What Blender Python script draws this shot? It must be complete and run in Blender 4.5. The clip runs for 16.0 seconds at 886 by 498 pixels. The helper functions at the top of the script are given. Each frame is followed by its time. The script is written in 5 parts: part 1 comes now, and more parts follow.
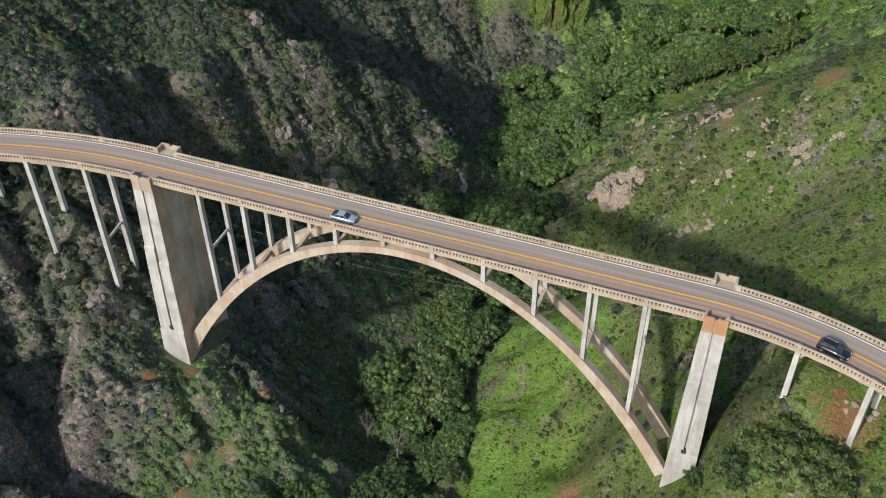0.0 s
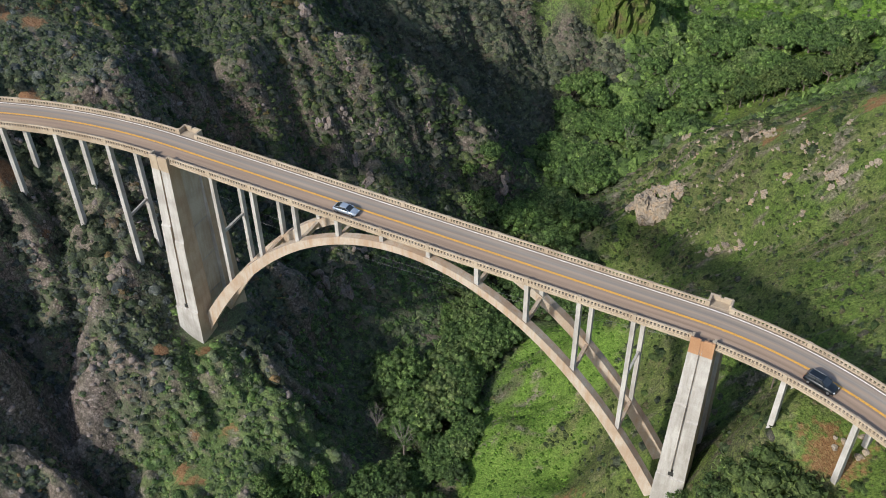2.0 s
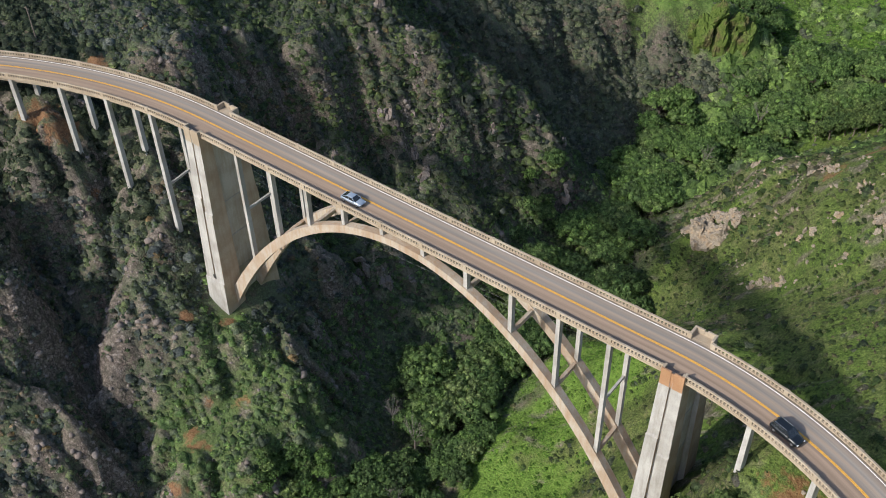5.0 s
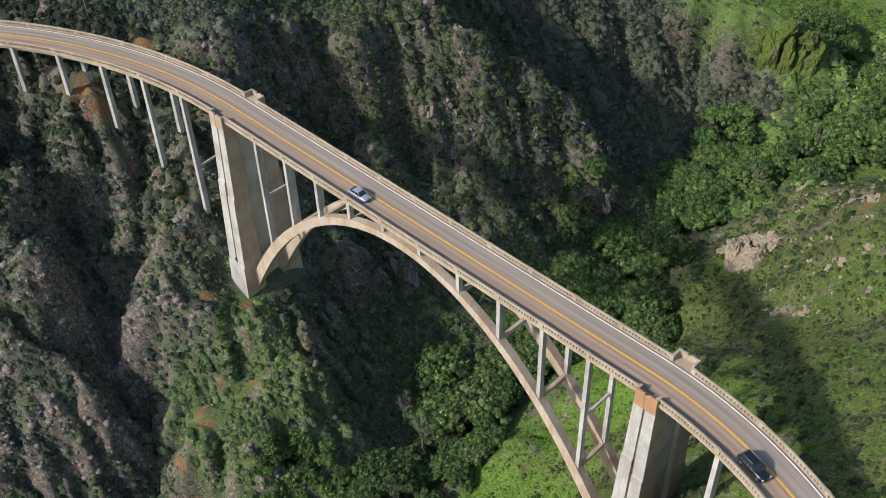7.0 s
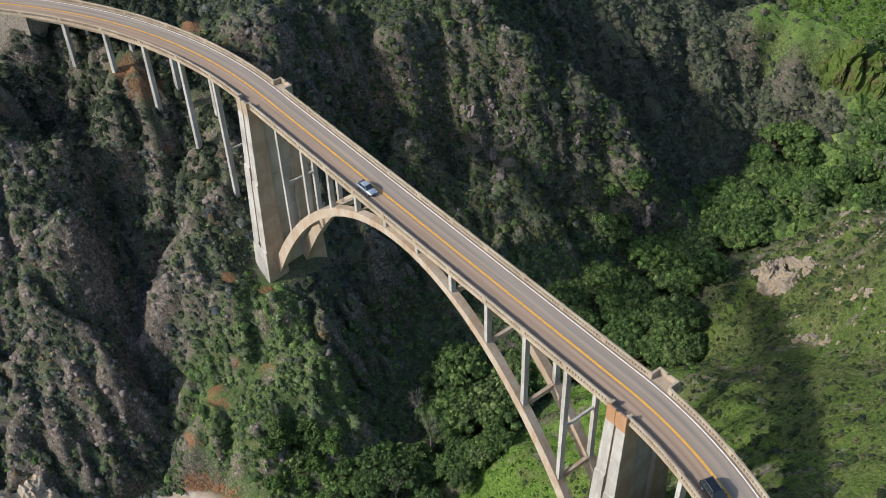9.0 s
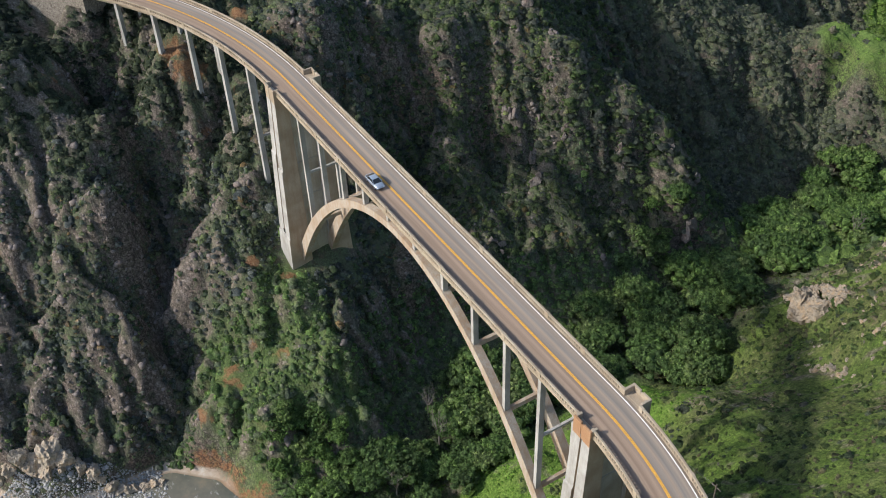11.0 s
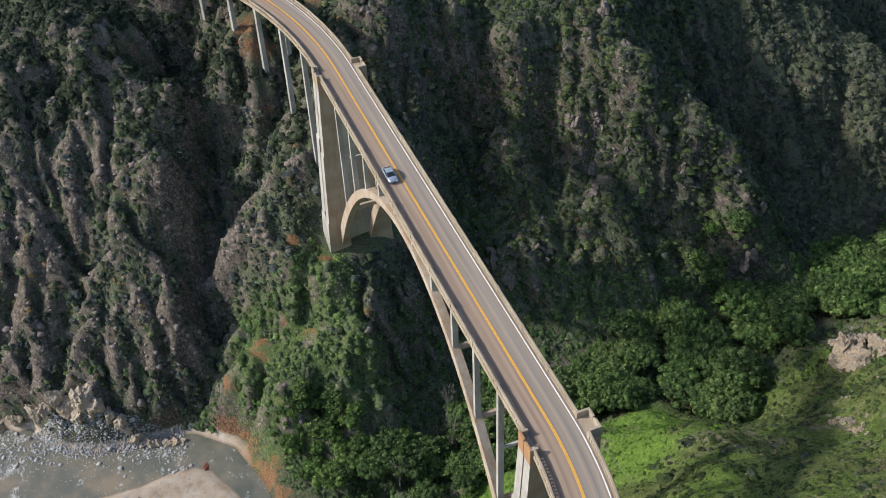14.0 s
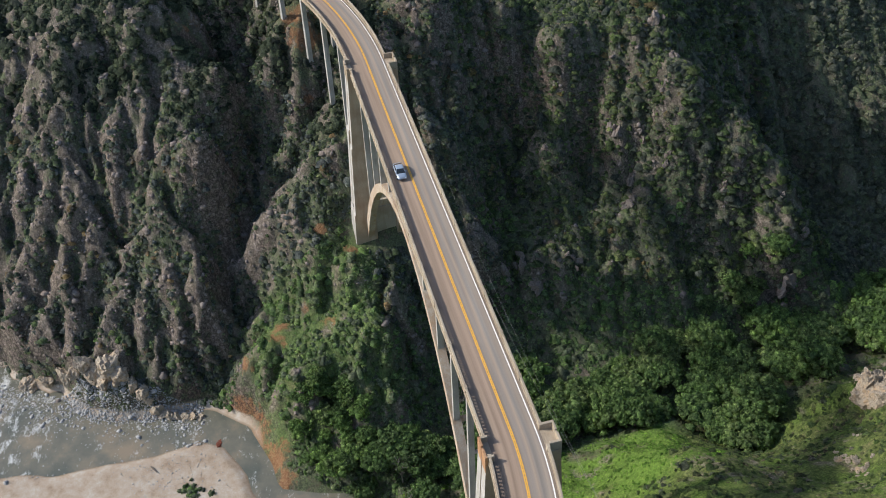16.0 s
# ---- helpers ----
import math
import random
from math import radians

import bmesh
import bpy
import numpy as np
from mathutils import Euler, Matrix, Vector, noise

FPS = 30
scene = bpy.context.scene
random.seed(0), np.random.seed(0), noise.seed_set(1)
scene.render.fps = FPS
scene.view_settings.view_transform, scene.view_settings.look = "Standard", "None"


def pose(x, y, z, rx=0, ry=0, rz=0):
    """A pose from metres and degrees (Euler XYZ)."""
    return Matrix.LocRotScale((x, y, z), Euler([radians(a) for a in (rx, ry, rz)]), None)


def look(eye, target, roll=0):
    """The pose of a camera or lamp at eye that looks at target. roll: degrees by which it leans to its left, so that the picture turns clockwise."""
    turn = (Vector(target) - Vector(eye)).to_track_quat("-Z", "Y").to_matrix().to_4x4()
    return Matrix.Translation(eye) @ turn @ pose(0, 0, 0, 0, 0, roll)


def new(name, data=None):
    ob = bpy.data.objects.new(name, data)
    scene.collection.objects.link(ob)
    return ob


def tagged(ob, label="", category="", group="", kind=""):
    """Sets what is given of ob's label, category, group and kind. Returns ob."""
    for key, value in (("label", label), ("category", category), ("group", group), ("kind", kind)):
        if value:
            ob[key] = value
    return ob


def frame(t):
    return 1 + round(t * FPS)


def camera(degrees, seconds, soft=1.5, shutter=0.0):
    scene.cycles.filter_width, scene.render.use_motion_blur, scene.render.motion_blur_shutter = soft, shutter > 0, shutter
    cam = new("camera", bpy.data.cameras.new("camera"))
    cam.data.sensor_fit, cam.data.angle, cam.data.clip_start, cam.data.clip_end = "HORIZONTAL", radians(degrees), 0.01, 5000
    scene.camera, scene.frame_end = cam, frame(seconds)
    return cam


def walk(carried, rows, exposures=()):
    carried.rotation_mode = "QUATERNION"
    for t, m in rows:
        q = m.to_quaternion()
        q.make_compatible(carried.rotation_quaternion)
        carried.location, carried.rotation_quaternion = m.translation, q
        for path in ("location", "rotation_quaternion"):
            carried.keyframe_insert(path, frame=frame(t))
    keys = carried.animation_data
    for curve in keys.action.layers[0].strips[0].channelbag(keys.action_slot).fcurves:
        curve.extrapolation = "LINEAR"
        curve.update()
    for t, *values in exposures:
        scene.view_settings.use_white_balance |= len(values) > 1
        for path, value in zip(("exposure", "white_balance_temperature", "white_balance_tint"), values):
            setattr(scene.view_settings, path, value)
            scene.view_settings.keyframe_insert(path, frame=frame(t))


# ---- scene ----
cam = camera(47.10, 16.0, soft=1.0)
WALK = [
    (0, look((50.64, -119.77, 190.80), (10.47, -15.13, 91.11), -0.53)),
    (0.5, look((54.44, -118.19, 190.67), (11.02, -14.85, 90.99), -0.66)),
    (1, look((58.14, -116.62, 190.50), (11.53, -14.61, 90.90), -0.75)),
    (1.5, look((61.71, -114.91, 190.40), (12.00, -14.34, 90.83), -0.83)),
    (2, look((65.18, -113.06, 190.36), (12.42, -14.04, 90.81), -0.89)),
    (2.5, look((68.61, -111.12, 190.32), (12.83, -13.76, 90.77), -0.97)),
    (3, look((72.03, -109.08, 190.22), (13.25, -13.47, 90.70), -1.07)),
    (3.5, look((75.45, -106.92, 190.16), (13.72, -13.15, 90.68), -1.16)),
    (4, look((78.80, -104.69, 190.14), (14.20, -12.86, 90.67), -1.24)),
    (6.5, look((94.14, -91.72, 190.28), (16.15, -10.96, 90.80), -1.62)),
    (7, look((96.94, -88.91, 190.26), (16.51, -10.57, 90.80), -1.67)),
    (7.5, look((99.62, -86.04, 190.25), (16.85, -10.15, 90.80), -1.75)),
    (8, look((102.20, -83.10, 190.16), (17.17, -9.73, 90.73), -1.83)),
    (8.5, look((104.77, -80.19, 189.98), (17.48, -9.39, 90.64), -1.91)),
    (9, look((107.23, -77.11, 189.74), (17.75, -8.99, 90.49), -2.00)),
    (11.5, look((118.51, -60.70, 188.86), (19.27, -6.88, 90.10), -2.38)),
    (12, look((120.43, -57.19, 188.76), (19.52, -6.46, 90.06), -2.44)),
    (12.5, look((122.17, -53.51, 188.77), (19.74, -5.95, 90.06), -2.53)),
    (13, look((123.77, -49.77, 188.82), (19.93, -5.42, 90.07), -2.60)),
    (13.5, look((125.24, -46.10, 188.87), (20.12, -4.92, 90.10), -2.63)),
    (14, look((126.57, -42.50, 188.85), (20.22, -4.56, 90.11), -2.64)),
    (14.5, look((127.93, -38.67, 188.85), (20.42, -4.05, 90.14), -2.69)),
    (15, look((129.18, -34.76, 188.84), (20.61, -3.52, 90.18), -2.74)),
    (15.5, look((130.31, -30.86, 188.78), (20.77, -2.99, 90.18), -2.81)),
    (16, look((131.30, -26.98, 188.69), (20.89, -2.49, 90.15), -2.86)),
]
walk(cam, WALK)
# END CAMERA
# ---------------------------------------------------------------- light
SUN_TO = Vector((-0.36, -1.0, 0.70)).normalized()
world = bpy.data.worlds.new("sky")
scene.world = world
world.use_nodes = True
wn = world.node_tree.nodes
sky = wn.new("ShaderNodeTexSky")
sky.sky_type = "NISHITA"
sky.sun_disc = False
sky.sun_elevation = math.asin(SUN_TO.z)
sky.sun_rotation = math.atan2(SUN_TO.x, SUN_TO.y)
sky.dust_density = 1.2
world.node_tree.links.new(sky.outputs[0], wn["Background"].inputs[0])
wn["Background"].inputs[1].default_value = 0.16
sun = new("sun", bpy.data.lights.new("sun", "SUN"))
sun.data.energy = 3.7
sun.data.angle = radians(2.5)
sun.data.color = (1.0, 0.945, 0.86)
sun.matrix_world = look(SUN_TO * 400, (0, 0, 0))
scene.view_settings.exposure = 0.27


# ---------------------------------------------------------------- materials
def nodes_of(name, rough=0.8, spec=0.3, metal=0.0):
    m = bpy.data.materials.new(name)
    m.use_nodes = True
    t = m.node_tree
    b = t.nodes["Principled BSDF"]
    b.inputs["Roughness"].default_value = rough
    b.inputs["Specular IOR Level"].default_value = spec
    b.inputs["Metallic"].default_value = metal
    return m, t, b


def ramp(t, source, stops):
    r = t.nodes.new("ShaderNodeValToRGB")
    e = r.color_ramp.elements
    while len(e) < len(stops):
        e.new(0.5)
    for k, (p, c) in enumerate(stops):
        e[k].position, e[k].color = p, (*c, 1)
    t.links.new(source, r.inputs[0])
    return r.outputs[0]


def noise_node(t, scale, detail=4.0, rough=0.55, stretch=(1, 1, 1), object_space=False):
    n = t.nodes.new("ShaderNodeTexNoise")
    n.inputs["Scale"].default_value = scale
    n.inputs["Detail"].default_value = detail
    n.inputs["Roughness"].default_value = rough
    mp = t.nodes.new("ShaderNodeMapping")
    mp.inputs["Scale"].default_value = stretch
    if object_space:
        t.links.new(t.nodes.new("ShaderNodeTexCoord").outputs["Object"], mp.inputs[0])
    else:
        t.links.new(t.nodes.new("ShaderNodeNewGeometry").outputs["Position"], mp.inputs[0])
    t.links.new(mp.outputs[0], n.inputs["Vector"])
    return n.outputs[0]


def mix(t, fac, a, b, mode="MIX"):
    n = t.nodes.new("ShaderNodeMix")
    n.data_type, n.blend_type = "RGBA", mode
    for sock, v in ((n.inputs["Factor"], fac), (n.inputs["A"], a), (n.inputs["B"], b)):
        if isinstance(v, (int, float)):
            sock.default_value = v
        elif isinstance(v, tuple):
            sock.default_value = (*v, 1)
        else:
            t.links.new(v, sock)
    return n.outputs["Result"]


def bump(t, b, height, strength=0.4, distance=0.05):
    n = t.nodes.new("ShaderNodeBump")
    n.inputs["Strength"].default_value = strength
    n.inputs["Distance"].default_value = distance
    t.links.new(height, n.inputs["Height"])
    t.links.new(n.outputs[0], b.inputs["Normal"])


def concrete(name, light, dark, stain, streak=0.5):
    m, t, b = nodes_of(name, 0.85, 0.25)
    fine = noise_node(t, 6.0, 6, 0.6)
    runs = noise_node(t, 0.9, 5, 0.62, (1.4, 1.4, 0.16))
    patch = noise_node(t, 0.22, 4, 0.55)
    c = ramp(t, fine, [(0.3, dark), (0.7, light)])
    c = mix(t, ramp(t, runs, [(0.46, (0, 0, 0)), (0.74, (streak,) * 3)]), c, stain)
    c = mix(t, ramp(t, patch, [(0.42, (0, 0, 0)), (0.62, (0.45, 0.45, 0.45))]), c, tuple(v * 0.8 for v in stain))
    t.links.new(c, b.inputs["Base Color"])
    bump(t, b, fine, 0.35, 0.03)
    return m


def plain(name, colour, rough=0.6, metal=0.0, spec=0.4, vary=0.12, scale=5.0):
    m, t, b = nodes_of(name, rough, spec, metal)
    n = noise_node(t, scale, 4)
    lo, hi = tuple(v * (1 - vary) for v in colour), tuple(min(1, v * (1 + vary)) for v in colour)
    t.links.new(ramp(t, n, [(0.3, lo), (0.7, hi)]), b.inputs["Base Color"])
    return m


M_CONC = concrete("weathered_concrete", (0.47, 0.46, 0.44), (0.36, 0.35, 0.33), (0.22, 0.2, 0.175), 0.7)
M_ARCH = concrete("arch_concrete", (0.47, 0.43, 0.375), (0.35, 0.29, 0.225), (0.33, 0.2, 0.11), 0.8)
M_CONC_TAN = concrete("stained_concrete", (0.492, 0.396, 0.294), (0.372, 0.288, 0.210), (0.312, 0.198, 0.120), 0.6)
M_RAIL = concrete("parapet_concrete", (0.43, 0.365, 0.28), (0.34, 0.28, 0.21), (0.26, 0.19, 0.125), 0.35)
M_RUST = concrete("rusty_capping", (0.45, 0.29, 0.17), (0.36, 0.2, 0.11), (0.29, 0.14, 0.07), 0.5)
M_WHITE = plain("white_line_paint", (0.78, 0.77, 0.74), 0.7, vary=0.15, scale=2.0)
M_YELLOW = plain("yellow_line_paint", (0.7, 0.37, 0.06), 0.7, vary=0.12, scale=2.0)


def asphalt():
    m, t, b = nodes_of("worn_road_surface", 0.85, 0.3)
    uv = t.nodes.new("ShaderNodeUVMap")
    sep = t.nodes.new("ShaderNodeSeparateXYZ")
    t.links.new(uv.outputs[0], sep.inputs[0])
    # worn wheel tracks run along the road; u crosses it from one parapet to the other
    stops = [(0.0, (0.161, 0.123, 0.099)), (0.1, (0.225, 0.169, 0.132)), (0.2, (0.332, 0.242, 0.175)), (0.30, (0.289, 0.211, 0.156)), (0.40, (0.353, 0.257, 0.189)),
             (0.47, (0.257, 0.195, 0.152)), (0.54, (0.241, 0.200, 0.165)), (0.62, (0.257, 0.220, 0.189)), (0.69, (0.353, 0.277, 0.213)),
             (0.76, (0.235, 0.216, 0.194)), (0.86, (0.332, 0.277, 0.227)), (0.94, (0.214, 0.180, 0.152)), (1.0, (0.171, 0.134, 0.105))]
    c = ramp(t, sep.outputs[0], stops)
    mp = t.nodes.new("ShaderNodeMapping")
    mp.inputs["Scale"].default_value = (9.0, 0.12, 1)
    t.links.new(uv.outputs[0], mp.inputs[0])
    n = t.nodes.new("ShaderNodeTexNoise")
    n.inputs["Scale"].default_value, n.inputs["Detail"].default_value = 1.0, 5
    t.links.new(mp.outputs[0], n.inputs["Vector"])
    c = mix(t, 0.55, c, ramp(t, n.outputs[0], [(0.3, (0.62, 0.6, 0.58)), (0.7, (1.3, 1.3, 1.3))]), "MULTIPLY")
    g = noise_node(t, 14.0, 5, 0.7)
    c = mix(t, 0.5, c, ramp(t, g, [(0.3, (0.75, 0.75, 0.75)), (0.7, (1.2, 1.2, 1.2))]), "MULTIPLY")
    t.links.new(c, b.inputs["Base Color"])
    bump(t, b, g, 0.25, 0.01)
    return m


M_ROAD = asphalt()


# ---------------------------------------------------------------- mesh helpers
def mesh_np(name, verts, faces, material, uv=None, smooth=False):
    """A mesh from arrays; all faces have the same number of corners."""
    verts, faces = np.asarray(verts, np.float32), np.asarray(faces, np.int32)
    me = bpy.data.meshes.new(name)
    k = faces.shape[1]
    me.vertices.add(len(verts))
    me.vertices.foreach_set("co", verts.ravel())
    me.loops.add(faces.size)
    me.loops.foreach_set("vertex_index", faces.ravel())
    me.polygons.add(len(faces))
    me.polygons.foreach_set("loop_start", np.arange(0, faces.size, k, dtype=np.int32))
    me.polygons.foreach_set("loop_total", np.full(len(faces), k, np.int32))
    if smooth:
        me.polygons.foreach_set("use_smooth", np.ones(len(faces), bool))
    if uv is not None:
        layer = me.uv_layers.new(name="UVMap")
        layer.data.foreach_set("uv", np.asarray(uv, np.float32)[faces.ravel()].ravel())
    me.update(calc_edges=True)
    me.validate()
    if material:
        me.materials.append(material)
    return me


def part(name, bm, material, parent, label=""):
    me = bpy.data.meshes.new(name)
    bmesh.ops.recalc_face_normals(bm, faces=bm.faces)
    bm.to_mesh(me)
    bm.free()
    me.materials.append(material)
    ob = new(name, me)
    ob.parent = parent
    if label:
        tagged(ob, label)
    return ob


def thing(name, label, category, group="", kind=""):
    return tagged(new(name), label, category, group, kind)


def add_box(bm, lo, hi, m=None, bevel=0.0):
    g = bmesh.ops.create_cube(bm, size=1)
    vs = g["verts"]
    for v in vs:
        v.co = Vector([lo[k] + (v.co[k] + 0.5) * (hi[k] - lo[k]) for k in range(3)])
    if bevel:
        es = list({e for v in vs for e in v.link_edges})
        r = bmesh.ops.bevel(bm, geom=es, offset=bevel, segments=1, affect="EDGES")
        vs = list({v for f in r["faces"] for v in f.verts} | {v for v in vs if v.is_valid})
    if m is not None:
        bmesh.ops.transform(bm, matrix=m, verts=vs)
    return vs


def add_hexa(bm, bottom, top):
    """A block between two rings of equal count."""
    a = [bm.verts.new(p) for p in bottom]
    b = [bm.verts.new(p) for p in top]
    n = len(a)
    for i in range(n):
        bm.faces.new((a[i], a[(i + 1) % n], b[(i + 1) % n], b[i]))
    bm.faces.new(a[::-1])
    bm.faces.new(b)


def beam_between(bm, p, q, w, h):
    """A square beam from p to q, w across and h deep."""
    p, q = Vector(p), Vector(q)
    d = (q - p).normalized()
    side = d.cross(Vector((0, 0, 1)))
    side = side.normalized() if side.length > 1e-3 else Vector((1, 0, 0))
    up = side.cross(d)
    ring = [side * sx * w / 2 + up * sy * h / 2 for sx, sy in ((-1, -1), (1, -1), (1, 1), (-1, 1))]
    add_hexa(bm, [p + r for r in ring], [q + r for r in ring])


# ---------------------------------------------------------------- landform
def perlin(x, y, seed=0):
    """Gradient noise on arrays, about -1 to 1."""
    rs = np.random.RandomState(seed)
    perm = rs.permutation(512)
    ang = rs.rand(512) * 2 * np.pi
    xi, yi = np.floor(x).astype(int), np.floor(y).astype(int)
    xf, yf = x - xi, y - yi
    u, v = xf * xf * xf * (xf * (xf * 6 - 15) + 10), yf * yf * yf * (yf * (yf * 6 - 15) + 10)

    def g(ix, iy, dx, dy):
        a = ang[perm[(perm[ix % 512] + iy) % 512]]
        return np.cos(a) * dx + np.sin(a) * dy
    n00, n10 = g(xi, yi, xf, yf), g(xi + 1, yi, xf - 1, yf)
    n01, n11 = g(xi, yi + 1, xf, yf - 1), g(xi + 1, yi + 1, xf - 1, yf - 1)
    return 1.5 * ((n00 * (1 - u) + n10 * u) * (1 - v) + (n01 * (1 - u) + n11 * u) * v)


def fbm(x, y, octaves=4, seed=0, gain=0.5):
    out, amp, tot = 0, 1.0, 0
    for k in range(octaves):
        out = out + amp * perlin(x * 2 ** k + 17.3 * k, y * 2 ** k - 9.1 * k, seed + k)
        tot += amp
        amp *= gain
    return out / tot


# Guide lines of the landform: crests, gullies, slopes (x, y, height)
CREEK = [(-46, -106, 2.2), (-34, -78, 2.5), (-30, -54, 2.8), (-13, -40, 3), (-2, -30, 3.8), (-1, -6, 4.5), (-1, 18, 5), (-2, 48, 6), (-8, 78, 7), (-10, 104, 8), (-8, 132, 10), (-4, 165, 11), (-14, 205, 13), (-30, 250, 18)]
TOWER_SPUR = [(-48.5, -8.5, 35), (-53, -9, 36.5), (-50.5, -11, 36), (-37, -9, 29), (-34, -9, 27.5), (-44, -19, 29), (-17, -29, 8), (-25, -38, 5.5), (-47, 4, 35.5), (-42, 2, 30), (-22, 2, 8), (-44.5, -10.5, 35), (-51, -16.5, 37.5), (-54, -27.5, 29), (-46.5, -23.5, 26.5), (-33, 1, 23), (-29, -7, 24), (-39, -29, 22), (-41, -26, 20.5), (-38.5, -15, 25.5), (-25.5, -8.5, 19), (-18, -7.5, 13.5), (-15.5, -18, 10.5), (-26.5, -27, 18), (-35.5, -38.5, 14), (-24, 8, 8), (-30, -40.5, 6)]
SPUR_GULLY = [(-38, -46, 5.5), (-44, -40.5, 11), (-54, -37, 19), (-64, -34.5, 25.5), (-69, -32, 31.5), (-76, -30.5, 37), (-86, -27, 43.5), (-97, -26, 52), (-109, -26, 58), (-121, -29, 68), (-60.5, -30, 32.5), (-62, -29, 33), (-56.5, -28, 29.5)]
NORTH_BANK = [(-62, -23, 40), (-66, 2, 50), (-78, 1, 61), (-89, -2, 64), (-117, -20, 72), (-94, 12, 73.5), (-104, -4, 74), (-116, -9, 78), (-71, -11.5, 51), (-79.5, -10.5, 52), (-57.5, -17.5, 40), (-89, -19, 61.5), (-81.5, -14, 54.5), (-74.5, -6.5, 56), (-71, -17.5, 44), (-86.5, -6.5, 63), (-95.7, -12.7, 69), (-63, -4.5, 48.5), (-85.1, -9, 59.5), (-105.8, -17.7, 68.5)]
ROAD_SHELF = [(-117.5, -28, 74.5), (-116, -19, 74), (-113, -25, 71.5), (-124, -26, 79.2), (-129, -26, 79.5), (-127, -18, 80), (-136, -34, 79.5), (-140, -24, 84)]
SEA_CLIFF = [(-111, -50, 74), (-104, -67, 67), (-92, -43, 61), (-88, -52, 55), (-83, -60, 48.5), (-71, -39, 46), (-76, -74, 36), (-66, -51, 36), (-61, -55, 30), (-57, -83, 15), (-35, -57, 5), (-80.5, -37, 50.5), (-88, -31, 64), (-66, -44, 36), (-55, -45.5, 30), (-49, -45, 20.5), (-107, -44.5, 72), (-100, -56.5, 63), (-88, -34, 59.5), (-75.5, -36.5, 51.5), (-72.5, -60.5, 35), (-56, -44.5, 28.5), (-82, -71.5, 42), (-58.5, -68, 21), (-51.5, -56.5, 19), (-43, -46.5, 12.5), (-58, -78, 18), (-47.5, -67, 13), (-41, -82, 4.5), (-46, -72, 9), (-96, -74, 56)]
NORTH_SPUR_HIGH = [(-57, 77, 57.5), (-49, 89, 48), (-31, 100, 25), (-19, 95, 8), (-84, 38, 68), (-46, 68, 33), (-37, 66, 24), (-34, 85, 21), (-22, 60, 8), (-72.5, 73, 66.5), (-64, 77, 59.5), (-62, 75, 61), (-65, 64.5, 54), (-56, 64.5, 40.5), (-47.5, 63, 32.5), (-42, 84, 35.5), (-37, 95, 33.5), (-42, 96, 39.5), (-28, 92.5, 25.5), (-24, 92.5, 10), (-73.5, 50, 64), (-71.5, 46.5, 52.5), (-59.5, 61, 45.5), (-62.5, 54.5, 38.5), (-56, 51.5, 31.5), (-53, 60, 32.5), (-38.5, 71.5, 22), (-61.5, 44.5, 42), (-47, 49, 26), (-45, 36, 23), (-83, 45.5, 64), (-90, 54.5, 68)]
NORTH_SPUR_LOW = [(-86.5, 57.5, 68.5), (-94, 39, 71.5)]
TOWER_GULLY = [(-18, 12, 5), (-24, 15, 6), (-32, 15, 8.5), (-54, 29, 24), (-62, 35, 32), (-72, 38.5, 42), (-80, 32, 58), (-62, 20, 47), (-72, 18, 55), (-80.5, 26, 64), (-85.5, 21.5, 74), (-101, 21.5, 79), (-46.5, 12.5, 29.5), (-43.5, 21, 28), (-38.5, 24, 12)]
FAR_SLOPE = [(-60, 131, 26), (-25, 210, 17), (-32, 112, 10), (-46, 112, 14), (-60, 108, 20), (-76, 106, 36), (-52, 98, 32), (-64, 92, 42), (-76, 90, 54), (-44.5, 164.5, 19), (-66, 141, 34.5), (-52.5, 145.5, 24), (-73.5, 132, 38.5), (-55.5, 142.5, 18.5), (-30, 148, 7.5), (-24.5, 158, 7)]
FAR_CREST = [(-73.5, 155, 38), (-62, 144.5, 28.5), (-51, 160, 25.5), (-69.8, 158, 37.8), (-62.8, 161, 34.5), (-56.6, 167, 35.8), (-52.6, 172, 38.1), (-43.5, 174, 37.7), (-32, 176, 36.9), (-26, 177.5, 35.2), (-21.6, 179.5, 34.3), (-17.2, 183, 31.1), (-49.4, 164, 33), (-38.9, 167, 31.6), (-27.3, 170.5, 23.1), (-18.6, 172, 22.2), (-12.6, 177, 24)]
HIDDEN_VALLEY = [(-78, 172, 22), (-64, 178, 18), (-56, 189, 15), (-36, 190, 15), (-44, 199, 14), (-28, 194, 15), (-12, 197, 14), (-70, 205, 20), (-50, 225, 19)]
SOUTH_SPUR = [(48, 74, 55), (44, 75, 51), (27, 103, 43), (25, 90, 33), (15, 101, 25), (40, 69, 41), (20, 122, 19), (30, 155, 24), (25, 176, 25), (49, 188, 27), (45, 120, 45), (17, 112.5, 33), (31, 96.5, 42.5), (39, 146, 29), (59.5, 67, 64), (19.5, 86, 25), (39, 93.5, 50.5), (39, 74, 44.5), (43.5, 63.5, 41), (51.5, 80, 62), (48.5, 161.5, 35), (17, 87.5, 27), (29, 77, 30), (9.5, 112.5, 21), (38.5, 92, 51.5), (27, 74.5, 28.5), (27.5, 71, 28), (56.5, 64, 58.5), (62.5, 83, 74)]
